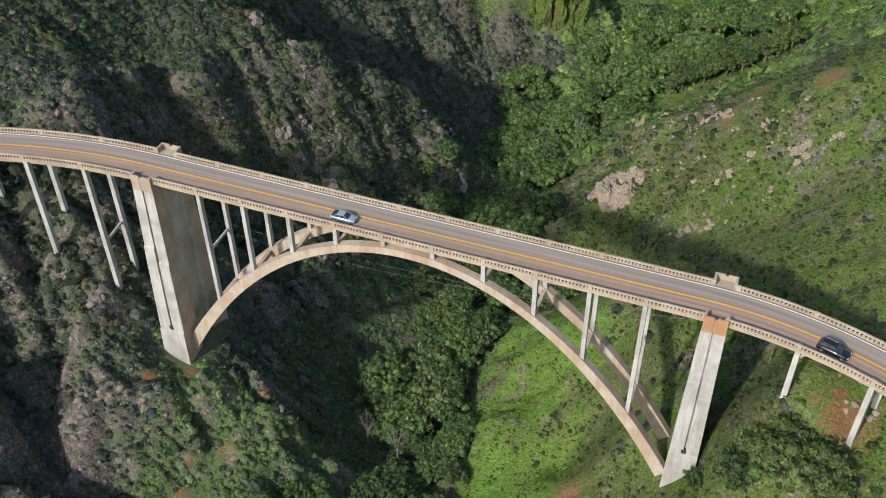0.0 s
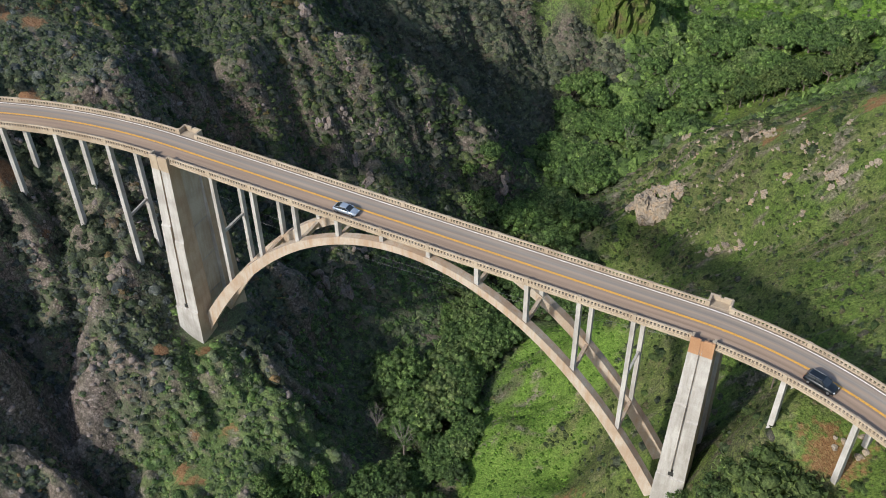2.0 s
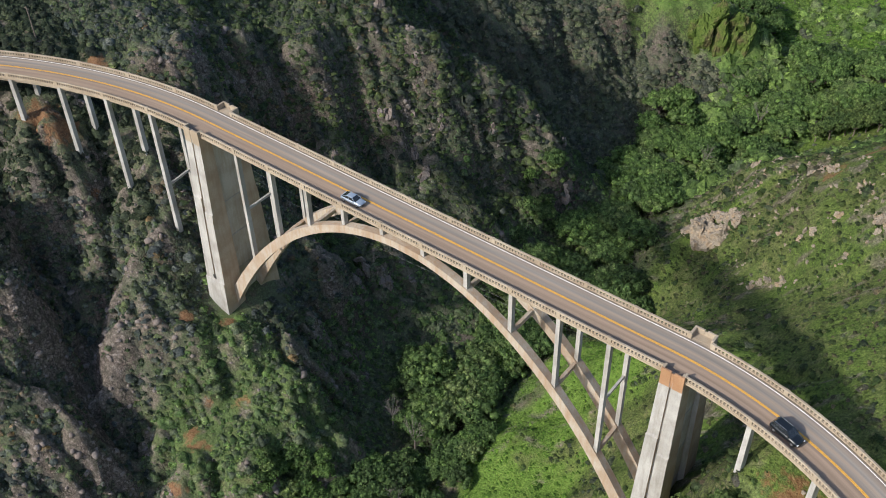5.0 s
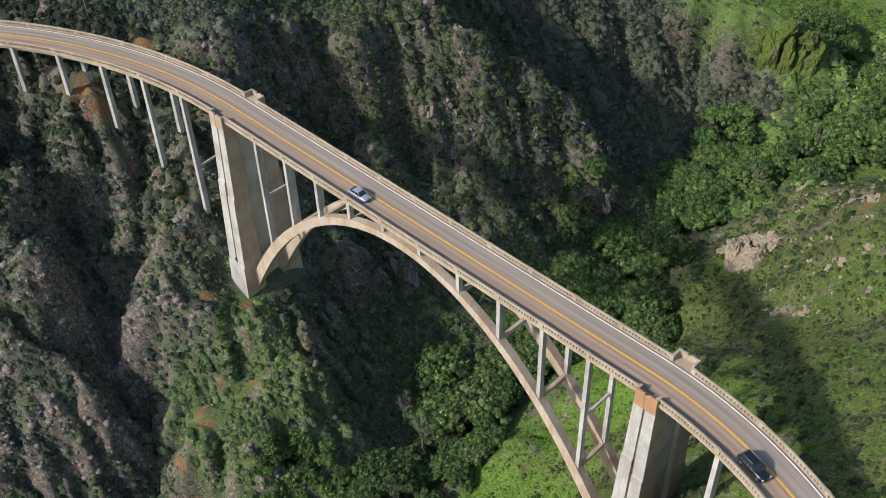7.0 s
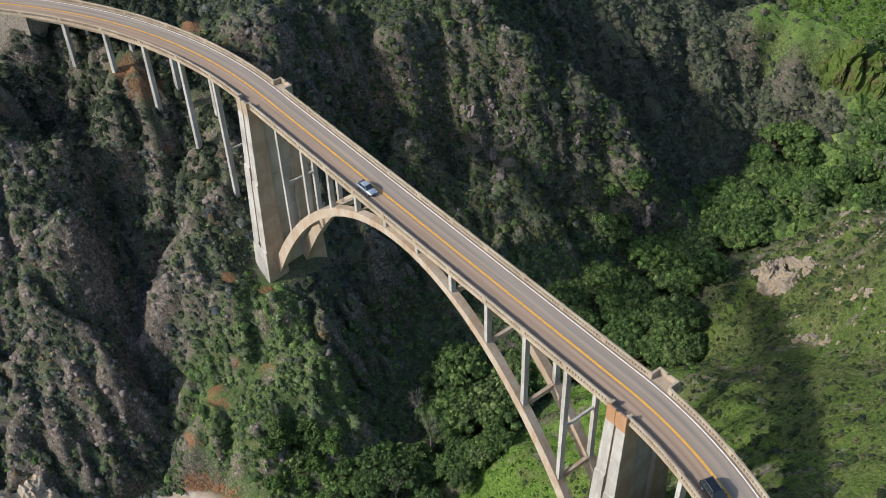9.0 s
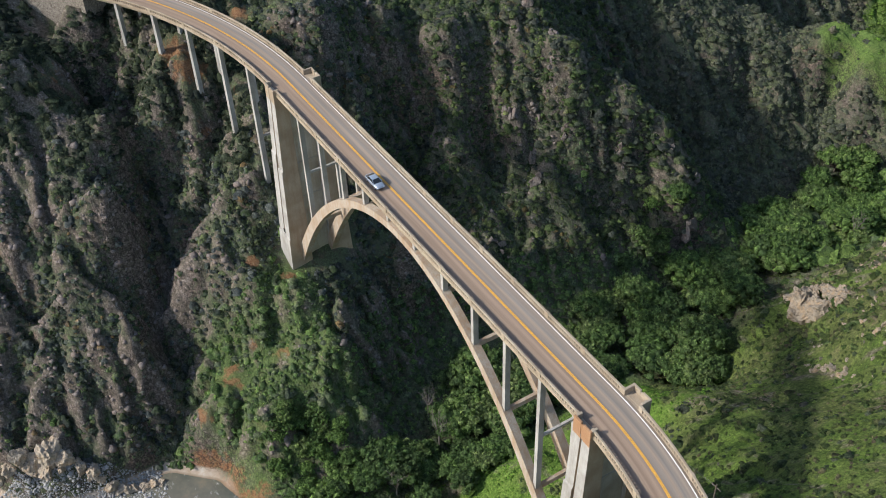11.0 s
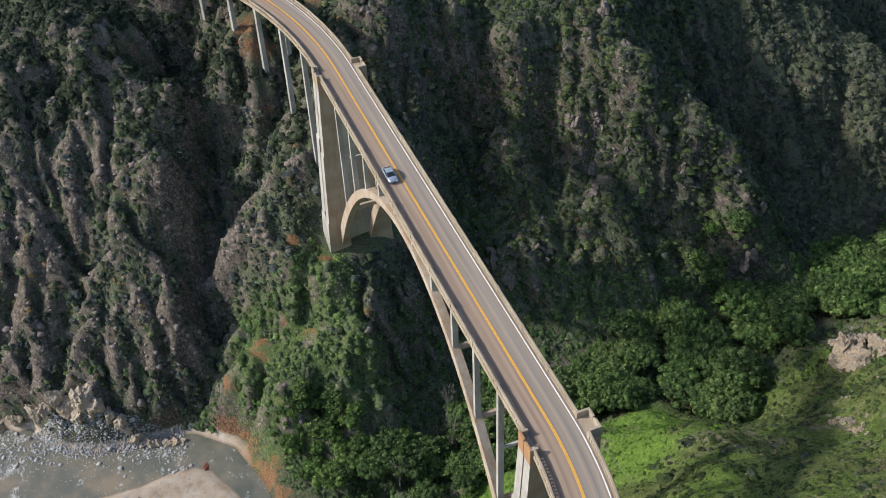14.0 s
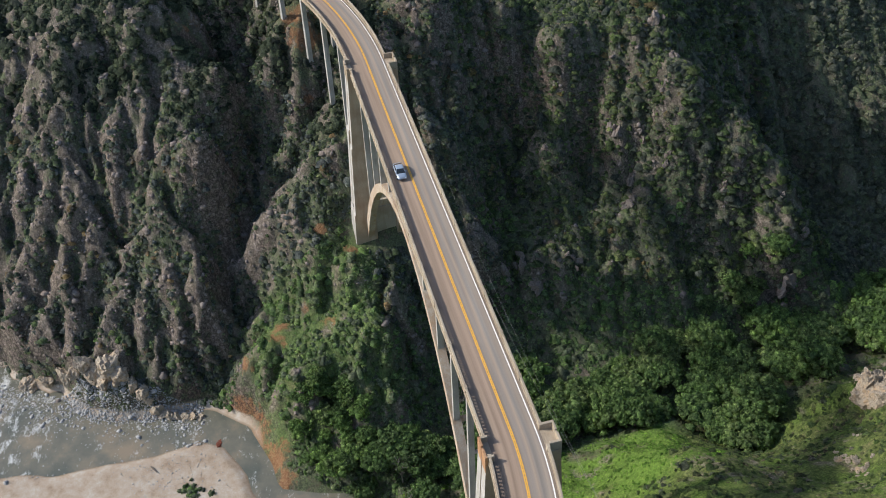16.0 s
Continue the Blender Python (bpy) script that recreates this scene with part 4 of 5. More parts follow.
def foliage(name, patch, own=0.5, scales=(0.045, 0.3), fine=2.6, per_object=0.0):
    """Leaves whose hue drifts over patches of hillside, from plant to plant and from leaf to leaf."""
    m, t, b = nodes_of(name, 0.75, 0.15)
    value = None
    sources = [(noise_node(t, scales[0], 3), 0.9), (noise_node(t, scales[1], 2, 0.5), 0.6)]
    tint = t.nodes.new("ShaderNodeAttribute")
    tint.attribute_name = "tint"
    sources.append((tint.outputs["Fac"], own))
    if per_object:
        sources.append((t.nodes.new("ShaderNodeObjectInfo").outputs["Random"], per_object))
    shift = 0.5 - 0.5 * (1.5 + own + per_object) + (0.5 * own if per_object else 0)
    for source, weight in sources:
        n = t.nodes.new("ShaderNodeMath")
        n.operation = "MULTIPLY_ADD"
        t.links.new(source, n.inputs[0])
        n.inputs[1].default_value = weight
        if value is None:
            n.inputs[2].default_value = shift
        else:
            t.links.new(value, n.inputs[2])
        value = n.outputs[0]
    c = ramp(t, value, patch)
    geo = t.nodes.new("ShaderNodeNewGeometry")
    c = mix(t, 1.0, c, ramp(t, geo.outputs["Random Per Island"], [(0.0, (0.6, 0.62, 0.6)), (0.7, (1.05, 1.05, 1.0)), (1.0, (1.5, 1.45, 1.25))]), "MULTIPLY")
    leaf, spray = noise_node(t, fine, 5, 0.8), noise_node(t, 0.9, 3, 0.6)
    c = mix(t, 1.0, c, ramp(t, leaf, [(0.36, (0.5, 0.52, 0.5)), (0.46, (0.9, 0.9, 0.9)), (0.54, (1.2, 1.2, 1.15)), (0.64, (1.75, 1.7, 1.6))]), "MULTIPLY")
    c = mix(t, 1.0, c, ramp(t, spray, [(0.34, (0.6, 0.62, 0.62)), (0.5, (1, 1, 1)), (0.66, (1.35, 1.32, 1.2))]), "MULTIPLY")
    t.links.new(c, b.inputs["Base Color"])
    bump(t, b, leaf, 1.0, 0.3)
    # thin leaves let part of the light through
    glow, both = t.nodes.new("ShaderNodeBsdfTranslucent"), t.nodes.new("ShaderNodeMixShader")
    t.links.new(mix(t, 1.0, c, (1.35, 1.45, 1.05), "MULTIPLY"), glow.inputs["Color"])
    both.inputs[0].default_value = 0.35
    t.links.new(b.outputs[0], both.inputs[1])
    t.links.new(glow.outputs[0], both.inputs[2])
    t.links.new(both.outputs[0], t.nodes["Material Output"].inputs["Surface"])
    return m


M_SCRUB = foliage("coastal_scrub_leaves", [(0.1, (0.070, 0.083, 0.086)), (0.24, (0.119, 0.136, 0.149)), (0.36, (0.065, 0.088, 0.064)), (0.46, (0.089, 0.115, 0.078)), (0.54, (0.127, 0.138, 0.140)), (0.62, (0.089, 0.133, 0.064)), (0.7, (0.070, 0.084, 0.078)), (0.8, (0.133, 0.171, 0.086)), (0.88, (0.138, 0.130, 0.136)), (0.97, (0.214, 0.153, 0.086))], 0.75)
M_BRUSH = foliage("green_brush_leaves", [(0.12, (0.083, 0.103, 0.080)), (0.3, (0.119, 0.148, 0.105)), (0.42, (0.089, 0.145, 0.065)), (0.56, (0.111, 0.184, 0.070)), (0.7, (0.128, 0.156, 0.105)), (0.84, (0.142, 0.229, 0.076)), (0.95, (0.179, 0.207, 0.111))], 0.6)
M_HERB = foliage("meadow_herb_leaves", [(0.25, (0.075, 0.144, 0.030)), (0.5, (0.100, 0.190, 0.036)), (0.75, (0.125, 0.190, 0.052))], 0.3)
M_GRASSY = foliage("hill_grass_blades", [(0.15, (0.054, 0.071, 0.038)), (0.4, (0.076, 0.107, 0.042)), (0.55, (0.099, 0.134, 0.048)), (0.7, (0.103, 0.107, 0.063)), (0.85, (0.135, 0.115, 0.086))], 0.5, (0.05, 0.25))
M_TREE = foliage("broadleaf_crown", [(0.15, (0.074, 0.115, 0.055)), (0.4, (0.092, 0.155, 0.062)), (0.58, (0.118, 0.190, 0.074)), (0.8, (0.167, 0.221, 0.103))], 0.0, (0.05, 0.4), 2.8, per_object=0.45)
M_CYPRESS = foliage("cypress_crown", [(0.2, (0.060, 0.102, 0.048)), (0.5, (0.095, 0.147, 0.058)), (0.8, (0.146, 0.197, 0.078))], 0.0, (0.05, 0.4), 2.8, per_object=0.3)
M_FRESH = foliage("fresh_green_crown", [(0.15, (0.079, 0.121, 0.060)), (0.4, (0.105, 0.179, 0.065)), (0.58, (0.137, 0.221, 0.077)), (0.8, (0.170, 0.231, 0.105))], 0.0, (0.05, 0.4), 2.8, per_object=0.4)
M_VALLEY = foliage("valley_brush_leaves", [(0.15, (0.115, 0.146, 0.095)), (0.35, (0.106, 0.175, 0.064)), (0.5, (0.145, 0.228, 0.072)), (0.65, (0.168, 0.250, 0.087)), (0.8, (0.149, 0.186, 0.110)), (0.92, (0.185, 0.280, 0.084))], 0.5)
M_SAGE = foliage("pale_sage_leaves", [(0.15, (0.085, 0.098, 0.081)), (0.35, (0.114, 0.127, 0.109)), (0.5, (0.085, 0.112, 0.070)), (0.65, (0.131, 0.138, 0.127)), (0.8, (0.098, 0.124, 0.073)), (0.92, (0.124, 0.122, 0.106))], 0.8)
# dark-leaved plants, with some of the ravine's shadow put into their colour
M_CHAPARRAL = foliage("dark_shaded_chaparral_leaves", [(0.15, (0.038, 0.049, 0.044)), (0.4, (0.046, 0.063, 0.045)), (0.6, (0.063, 0.081, 0.058)), (0.8, (0.050, 0.069, 0.044)), (0.95, (0.083, 0.098, 0.062))], 0.7)
M_HILLBUSH = foliage("hill_bush_leaves", [(0.15, (0.075, 0.09, 0.07)), (0.35, (0.06, 0.095, 0.04)), (0.5, (0.08, 0.125, 0.045)), (0.65, (0.065, 0.1, 0.045)), (0.8, (0.1, 0.14, 0.055)), (0.92, (0.125, 0.12, 0.11))], 0.8)
M_SPUR = foliage("spur_scrub_leaves", [(0.12, (0.062, 0.075, 0.066)), (0.28, (0.088, 0.100, 0.097)), (0.42, (0.062, 0.092, 0.046)), (0.55, (0.088, 0.128, 0.055)), (0.66, (0.070, 0.090, 0.061)), (0.78, (0.118, 0.155, 0.064)), (0.88, (0.108, 0.110, 0.099)), (0.97, (0.165, 0.130, 0.066))], 0.75)
M_BARK = plain("grey_bark", (0.15, 0.125, 0.105), 0.9, vary=0.35, scale=3.0)
M_DEADWOOD = plain("bleached_deadwood", (0.2, 0.18, 0.16), 0.9, vary=0.25, scale=3.0)

rng = np.random.RandomState(11)
SHRUBS = [mound(rng, 7, 0.34, rng.uniform(0.45, 0.8)) for _ in range(24)]
HERBS = [clump(rng, 3, 0.28, 0.45) for _ in range(8)]

# where things grow
N = 150000
px, py = rng.uniform(-132, 92, N), rng.uniform(-100, 238, N)
ph = base_height(px, py)
side = px - creek_x(py)
rocky = sample(ROCKY, px, py)
dense = fbm(px / 16, py / 16, 3, 71)
dry = ((ph > 5.0 + 3.5 * (py < -50)) & (channel_depth(px, py) > 3.0)) | (py > -22)
clear = np.minimum(np.hypot(px + 50.8, py * 0.55), np.hypot(px - 50.7, py * 0.55)) > 5.4
clear &= np.abs(px - np.interp(py, [-92, -80, -70, -62, -54, -48], [-55, -51, -46, -40.5, -35.5, -34])) - 2.2 * (1 - 2 * (py > -46)) > 0.6 * dense
clear &= ~((px < -118) & (py < -12) & (py > -34)) & (scar_at(px, py) + 0.35 * dense < 0.1)
u = rng.rand(N)
bare = bare_at(px, py) * (px < 2)
back = (py > 112) & (px > -42)
north = (side < 2) & dry & clear
keep = (north | (back & dry)) & ((py < 75) | (rng.rand(N) < 0.72)) & (u < 0.9 + 0.2 * dense) & ((rocky < 0.45) | (u < 0.3)) & (bare < 0.3 + 0.6 * u) & ~((lush_at(px, py) > 0.3) & (py > 112) & (u > 0.06)) & ~((px > 18) & (px < 58) & (py > 136) & (py < 156) & (u > 0.1))
sea = (px < -38) & (py < -16)
brushy = keep & (~sea | (u < 0.12) | (spur_green_at(px, py) > 0.5)) & ((spur_green_at(px, py) > 0.3 + 0.5 * u) | (ph < 24 - 0.1 * np.abs(py)) | ((dense > 0.3) & (ph < 42)) | (back & (dense > -0.2) & (px > -16 + 14 * dense)))
size = np.clip(rng.lognormal(-0.45, 0.42, N), 0.28, 1.7) * (1 - 0.45 * bare) * (1 + 0.3 * (py > 75) + 0.4 * (py > 112))
z_all = ground_at(px, py) - 0.2
spots = np.stack([px, py, z_all], -1)
scrub = keep & ~brushy
scrub |= brushy & (py > 105) & (px <= -26)
brushy &= ~scrub
sage = scrub & (py > 112)
dark = scrub & (px < -62) & (py < 8) & (ph + 14 * dense > 56)
spur = scrub & (py > 26) & ~sage
scrub &= ~sage & ~dark & ~spur
scatter("sage_scrub", SHRUBS, spots[sage], size[sage] * 0.72, M_SAGE, "pale grey-green sage scrub on the far slope", "scrub", rng)
scatter("chaparral", SHRUBS, spots[dark], size[dark] * 1.2, M_CHAPARRAL, "dark green chaparral along the cliff tops, darkened for ravine shade", "scrub", rng)
scatter("spur_scrub", SHRUBS, spots[spur], size[spur] * 1.05, M_SPUR, "olive green scrub over the rocky spur", "scrub", rng)
scatter("coastal_scrub", SHRUBS, spots[scrub], size[scrub], M_SCRUB, "dense grey-green and olive coastal scrub on the cliffs", "scrub", rng)
vale = brushy & (py > 105) & (px > -26)
brushy &= ~vale
scatter("valley_brush", SHRUBS, spots[vale], size[vale] * 1.5, M_VALLEY, "fresh green brush filling the upper valley", "brush", rng)
scatter("green_brush", SHRUBS, spots[brushy], size[brushy] * (0.95 + 0.4 * back[brushy]), M_BRUSH, "leafy green brush on the lower slopes", "brush", rng)

south = (side >= 2) & dry & clear & ~back
lush = lush_at(px, py) > 0.35
herb = (south | ((py > 112) & dry)) & lush & (u < 0.8) & ((knoll_at(px, py) < 0.3) | (u < 0.12))
scatter("meadow_herbs", HERBS, spots[herb] + (0, 0, 0.15), size[herb] * 0.42, M_HERB, "bright green knee-high herbs on the meadow slope", "herbs", rng, (0.6, 1.1))
tuft = south & ~lush & (u < 0.3) & (dense > -0.35)
scatter("hill_grass", HERBS, spots[tuft] + (0, 0, 0.2), size[tuft] * 0.62, M_GRASSY, "tussocky green grass on the southern hillside", "grass", rng, (0.4, 0.9))
bush = south & ~lush & (u > 0.6) & (u < 0.64 + 0.3 * (fbm(px / 5, py / 5, 3, 83) > 0.25))
scatter("low_bushes", SHRUBS, spots[bush], size[bush] * 1.0, M_HILLBUSH, "low grey-green bushes dotted over the grassy hillside", "bushes", rng, (0.5, 0.9))


def limb(bm, p, q, r0, r1, n=6):
    p, q = Vector(p), Vector(q)
    d = (q - p).normalized()
    a = d.cross(Vector((0.3, 0.9, 0.1))).normalized()
    b = d.cross(a)
    ring = lambda c, r: [c + (a * math.cos(t) + b * math.sin(t)) * r for t in (2 * math.pi * k / n for k in range(n))]
    add_hexa(bm, ring(p, r0), ring(q, r1))


def make_tree(kind, seed, leaves=None):
    """A tree 1 unit in crown radius: tapered trunk with limbs, and a crown of leaf tufts in uneven lobes."""
    r = np.random.RandomState(seed)
    flat = 0.42 if kind == "cypress" else 0.62
    top = tagged(new("cypress" if kind == "cypress" else "tree"), category="tree")
    lobes, tips = [], []
    for k in range(46 if kind == "broad" else 30):
        a = 2 * math.pi * k * 0.382 + r.uniform(-0.3, 0.3)
        d = 0.86 * math.sqrt((k + 0.3) / (46 if kind == "broad" else 30)) * r.uniform(0.85, 1.12)
        zz = 0.85 + 0.45 * math.sqrt(max(0.0, 1 - d * d)) * (1.0 if kind == "broad" else 0.6) + r.uniform(-0.1, 0.1)
        rad = r.uniform(0.14, 0.27)
        c = (d * math.cos(a), d * math.sin(a), zz)
        lobes.append((c, (rad, rad * r.uniform(0.85, 1.15), rad * (flat + 0.15) * r.uniform(0.9, 1.3))))
        tips.append(c)
    bm = bmesh.new()
    fork = Vector((r.uniform(-0.06, 0.06), r.uniform(-0.06, 0.06), 0.5))
    limb(bm, (0, 0, -0.45), fork, 0.075, 0.052)
    for c in tips[::3]:
        mid = fork.lerp(Vector(c), 0.55) + Vector((0, 0, -0.05))
        limb(bm, fork, mid, 0.04, 0.025, 4)
        limb(bm, mid, Vector(c) + Vector((0, 0, 0.05)), 0.025, 0.008, 3)
    part("trunk", bm, M_BARK, top)
    q = tufts(1050, r, None, 0.5, 0.066, lobes, low=-0.35, deep=0.75)
    bi = bmesh.new()
    bmesh.ops.create_icosphere(bi, subdivisions=1, radius=1.0)
    sv = np.array([v.co[:] for v in bi.verts])
    sf = np.array([[v.index for v in f.verts] for f in bi.faces])
    bi.free()
    vs, fs, cnt = [q.reshape(-1, 3)], [np.arange(len(q) * 3).reshape(-1, 3)], len(q) * 3
    for c, rr in lobes:                        # leafy mass inside each lobe
        vs.append(np.array(c) + sv * np.array(rr) * (0.78 + 0.16 * r.normal(size=(len(sv), 1))))
        fs.append(sf + cnt)
        cnt += len(sv)
    me = mesh_np("crown", np.concatenate(vs), np.concatenate(fs), leaves or (M_CYPRESS if kind == "cypress" else M_TREE), smooth=True)
    ob = new("crown", me)
    ob.parent = top
    return top


BROAD = [make_tree("broad", 100 + k) for k in range(6)]
FRESH = [make_tree("broad", 150 + k, M_FRESH) for k in range(5)]
CYPRESS = [make_tree("cypress", 200 + k) for k in range(4)]
used = set()


def plant(pool, x, y, r, label, group, lift=1.0, sink=0.3):
    proto = pool[rng.randint(len(pool))]
    m = Matrix.Translation((x, y, float(ground_at(x, y)) - sink)) @ Matrix.Rotation(rng.rand() * 6.28, 4, "Z") @ Matrix.Diagonal((r, r, r * lift, 1))
    if proto.name in used:
        ob = proto.copy()
        scene.collection.objects.link(ob)
        for ch in proto.children:
            c2 = ch.copy()
            scene.collection.objects.link(c2)
            c2.parent = ob
    else:
        ob = proto
        used.add(proto.name)
    ob.matrix_basis = m
    tagged(ob, label, "tree", group)


# clusters: centre, spread, count, crown radius
for cx, cy, sx, sy, n, r in [(-12, 20, 8, 11, 15, 5.4), (-7, -4, 6, 7, 8, 4.6), (-5, -18, 5, 6, 6, 3.8), (-17, -21, 9, 9, 44, 2.2), (3, 66, 13, 8, 22, 4.8), (-8, 44, 8, 10, 11, 4.6), (-9, 88, 9, 10, 16, 5.0),
                             (-9, 112, 11, 12, 18, 5.0), (4, 136, 15, 9, 17, 5.2), (8, 163, 22, 13, 24, 5.4), (-20, 150, 9, 20, 14, 4.6), (28, 188, 28, 12, 22, 5.2), (-28, 84, 6, 12, 9, 3.2), (-18, 58, 6, 12, 14, 4.0), (-20, 118, 8, 9, 10, 4.2), (-14, 72, 6, 8, 8, 4.4), (2, 9, 5, 9, 10, 3.4), (5, -8, 4, 5, 5, 3.2), (-28, 207, 14, 9, 14, 4.8), (-52, 197, 9, 8, 8, 4.4)]:
    for k in range(n):
        a, d = rng.rand() * 6.28, math.sqrt(rng.rand())
        plant(FRESH if cy > 105 or rng.rand() < (0.6 if cy < -10 else 0.15) else BROAD, cx + sx * d * math.cos(a), cy + sy * d * math.sin(a), r * rng.uniform(0.7, 1.25), "round-crowned green broadleaf tree in the canyon bottom", "canyon trees", rng.uniform(0.85, 1.15), 1.2)
for k in range(22):                             # a grove in two rows along the slope
    u = (k % 11) / 10
    plant(CYPRESS, 22 + 30 * u + rng.uniform(-1, 1), 151.5 + 2.5 * u + (k // 11) * 6 + rng.uniform(-1, 1), rng.uniform(2.9, 4.0), "flat-topped dark cypress with bare trunks showing", "cypress grove", 1.45, 0.5)
for x, y, r in [(65, -15.5, 7.6), (71, -17.5, 5.0), (59, -14, 4.0), (53.5, -11, 2.4)]:
    plant(CYPRESS, x, y, r, "spreading dark-green cypress beside the bridge tower", "bridge cypresses", 0.95, 0.6)
for pool in (BROAD, FRESH, CYPRESS):
    for proto in pool:
        if proto.name not in used:
            plant([proto], -5 + rng.rand() * 10, 100 + rng.rand() * 20, 4.0, "round-crowned green broadleaf tree in the canyon bottom", "canyon trees", 1, 1)


# ---------------------------------------------------------------- rocks and shore
def rock_material(name, dark, light, warm):
    m, t, b = nodes_of(name, 0.9, 0.2)
    n, g = noise_node(t, 0.7, 5, 0.6), noise_node(t, 4.0, 6, 0.7)
    c = ramp(t, g, [(0.3, dark), (0.5, tuple((a + q) / 2 for a, q in zip(dark, light))), (0.72, light)])
    c = mix(t, ramp(t, n, [(0.5, (0, 0, 0)), (0.66, (0.6, 0.6, 0.6))]), c, warm)
    t.links.new(c, b.inputs["Base Color"])
    bump(t, b, g, 0.8, 0.15)
    return m


M_PALE_ROCK = rock_material("pale_outcrop_rock", (0.09, 0.076, 0.06), (0.42, 0.36, 0.285), (0.36, 0.245, 0.14))
M_GREY_ROCK = rock_material("grey_cliff_rock", (0.085, 0.074, 0.068), (0.3, 0.26, 0.24), (0.2, 0.145, 0.115))
M_SHORE_ROCK = rock_material("tan_shore_rock", (0.2, 0.16, 0.12), (0.5, 0.44, 0.36), (0.42, 0.3, 0.19))
M_COBBLE = rock_material("grey_shore_boulder", (0.19, 0.195, 0.2), (0.47, 0.475, 0.48), (0.37, 0.335, 0.3))


def moss_material():
    m, t, b = nodes_of("mossy_rock", 0.95, 0.1)
    n, g = noise_node(t, 0.22, 4, 0.6), noise_node(t, 1.6, 6, 0.7)
    moss = ramp(t, g, [(0.3, (0.042, 0.068, 0.018)), (0.5, (0.08, 0.12, 0.028)), (0.7, (0.13, 0.17, 0.04))])
    c = mix(t, ramp(t, n, [(0.48, (0, 0, 0)), (0.62, (0.7, 0.7, 0.7))]), moss, ramp(t, g, [(0.3, (0.06, 0.045, 0.03)), (0.7, (0.15, 0.11, 0.065))]))
    t.links.new(c, b.inputs["Base Color"])
    bump(t, b, g, 0.9, 0.25)
    return m


M_MOSS = moss_material()


def rock_mesh(name, seed, material, cuts=3, sharp=0.45):
    """A jointed, broken lump of rock of unit size."""
    bm = bmesh.new()
    bmesh.ops.create_icosphere(bm, subdivisions=cuts + 1, radius=1.0)
    r = np.random.RandomState(seed)
    planes = [(Vector(r.normal(size=3)).normalized(), r.uniform(0.45, 0.85)) for _ in range(11)]
    for v in bm.verts:
        for n, d in planes:
            over = v.co.dot(n) - d
            if over > 0:
                v.co -= n * over * 0.92
        f = noise.fractal(v.co * 1.7 + Vector((seed, 0, 0)), 1.0, 2.0, 4)
        v.co *= 1 + sharp * (0.5 * f + 0.35 * noise.fractal(v.co * 4.5 + Vector((0, seed, 0)), 1.0, 2.0, 3))
    me = bpy.data.meshes.new(name)
    bm.to_mesh(me)
    bm.free()
    me.materials.append(material)
    return me


PALE = [rock_mesh("rock", 300 + k, M_PALE_ROCK, 3, 0.6) for k in range(6)]
GREY = [rock_mesh("crag", 320 + k, M_GREY_ROCK) for k in range(4)]
TAN = [rock_mesh("shore_rock", 340 + k, M_SHORE_ROCK, 3, 0.55) for k in range(4)]
MOSSY = [rock_mesh("mossy_rock", 380 + k, M_MOSS, 3, 0.5) for k in range(4)]
STONES = [rock_mesh("stone", 360 + k, M_PALE_ROCK, 1, 0.5) for k in range(6)]


def rock(name, pool, x, y, r, label, group, tall=0.8, sink=0.35):
    ob = new(name, pool[rng.randint(len(pool))])
    z = float(ground_at(x, y))
    ob.matrix_basis = Matrix.Translation((x, y, z + r * tall * (0.5 - sink))) @ Euler((rng.uniform(-0.3, 0.3), rng.uniform(-0.3, 0.3), rng.rand() * 6.28)).to_matrix().to_4x4() @ Matrix.Diagonal((r, r * rng.uniform(0.6, 1.0), r * tall, 1))
    tagged(ob, label, "rock", group)


for x, y, r, h in [(14, 89.3, 3.0, 0.9), (16.5, 88, 4.0, 1.0), (19.5, 86.8, 4.4, 1.0), (22.5, 87.6, 3.6, 0.9), (24.6, 89, 2.4, 0.8), (18, 85, 2.6, 0.8)]:
    rock("rock_outcrop", PALE, x, y, r, "broad tan rock face on the grassy hillside", "hillside rocks", h, 0.55)
for x, y, r, h in [(-28.5, 171.8, 3.2, 2.0), (-25, 172.2, 3.8, 2.2), (-21.2, 173.6, 4.6, 2.1), (-17.5, 175.2, 4.2, 1.9), (-14.2, 177.6, 3.8, 1.7), (-23.5, 176, 4.6, 1.5), (-18.5, 178.5, 4.6, 1.4)]:
    rock("rock_outcrop", MOSSY, x, y, r, "steep rock nose covered in yellow-green moss", "mossy knoll", h, 0.72)
for k in range(14):
    rock("stone", STONES, rng.uniform(69, 78), rng.uniform(-6, 1), rng.uniform(0.4, 1.1), "pale rubble below the bridge approach", "approach rubble", 0.7, 0.4)
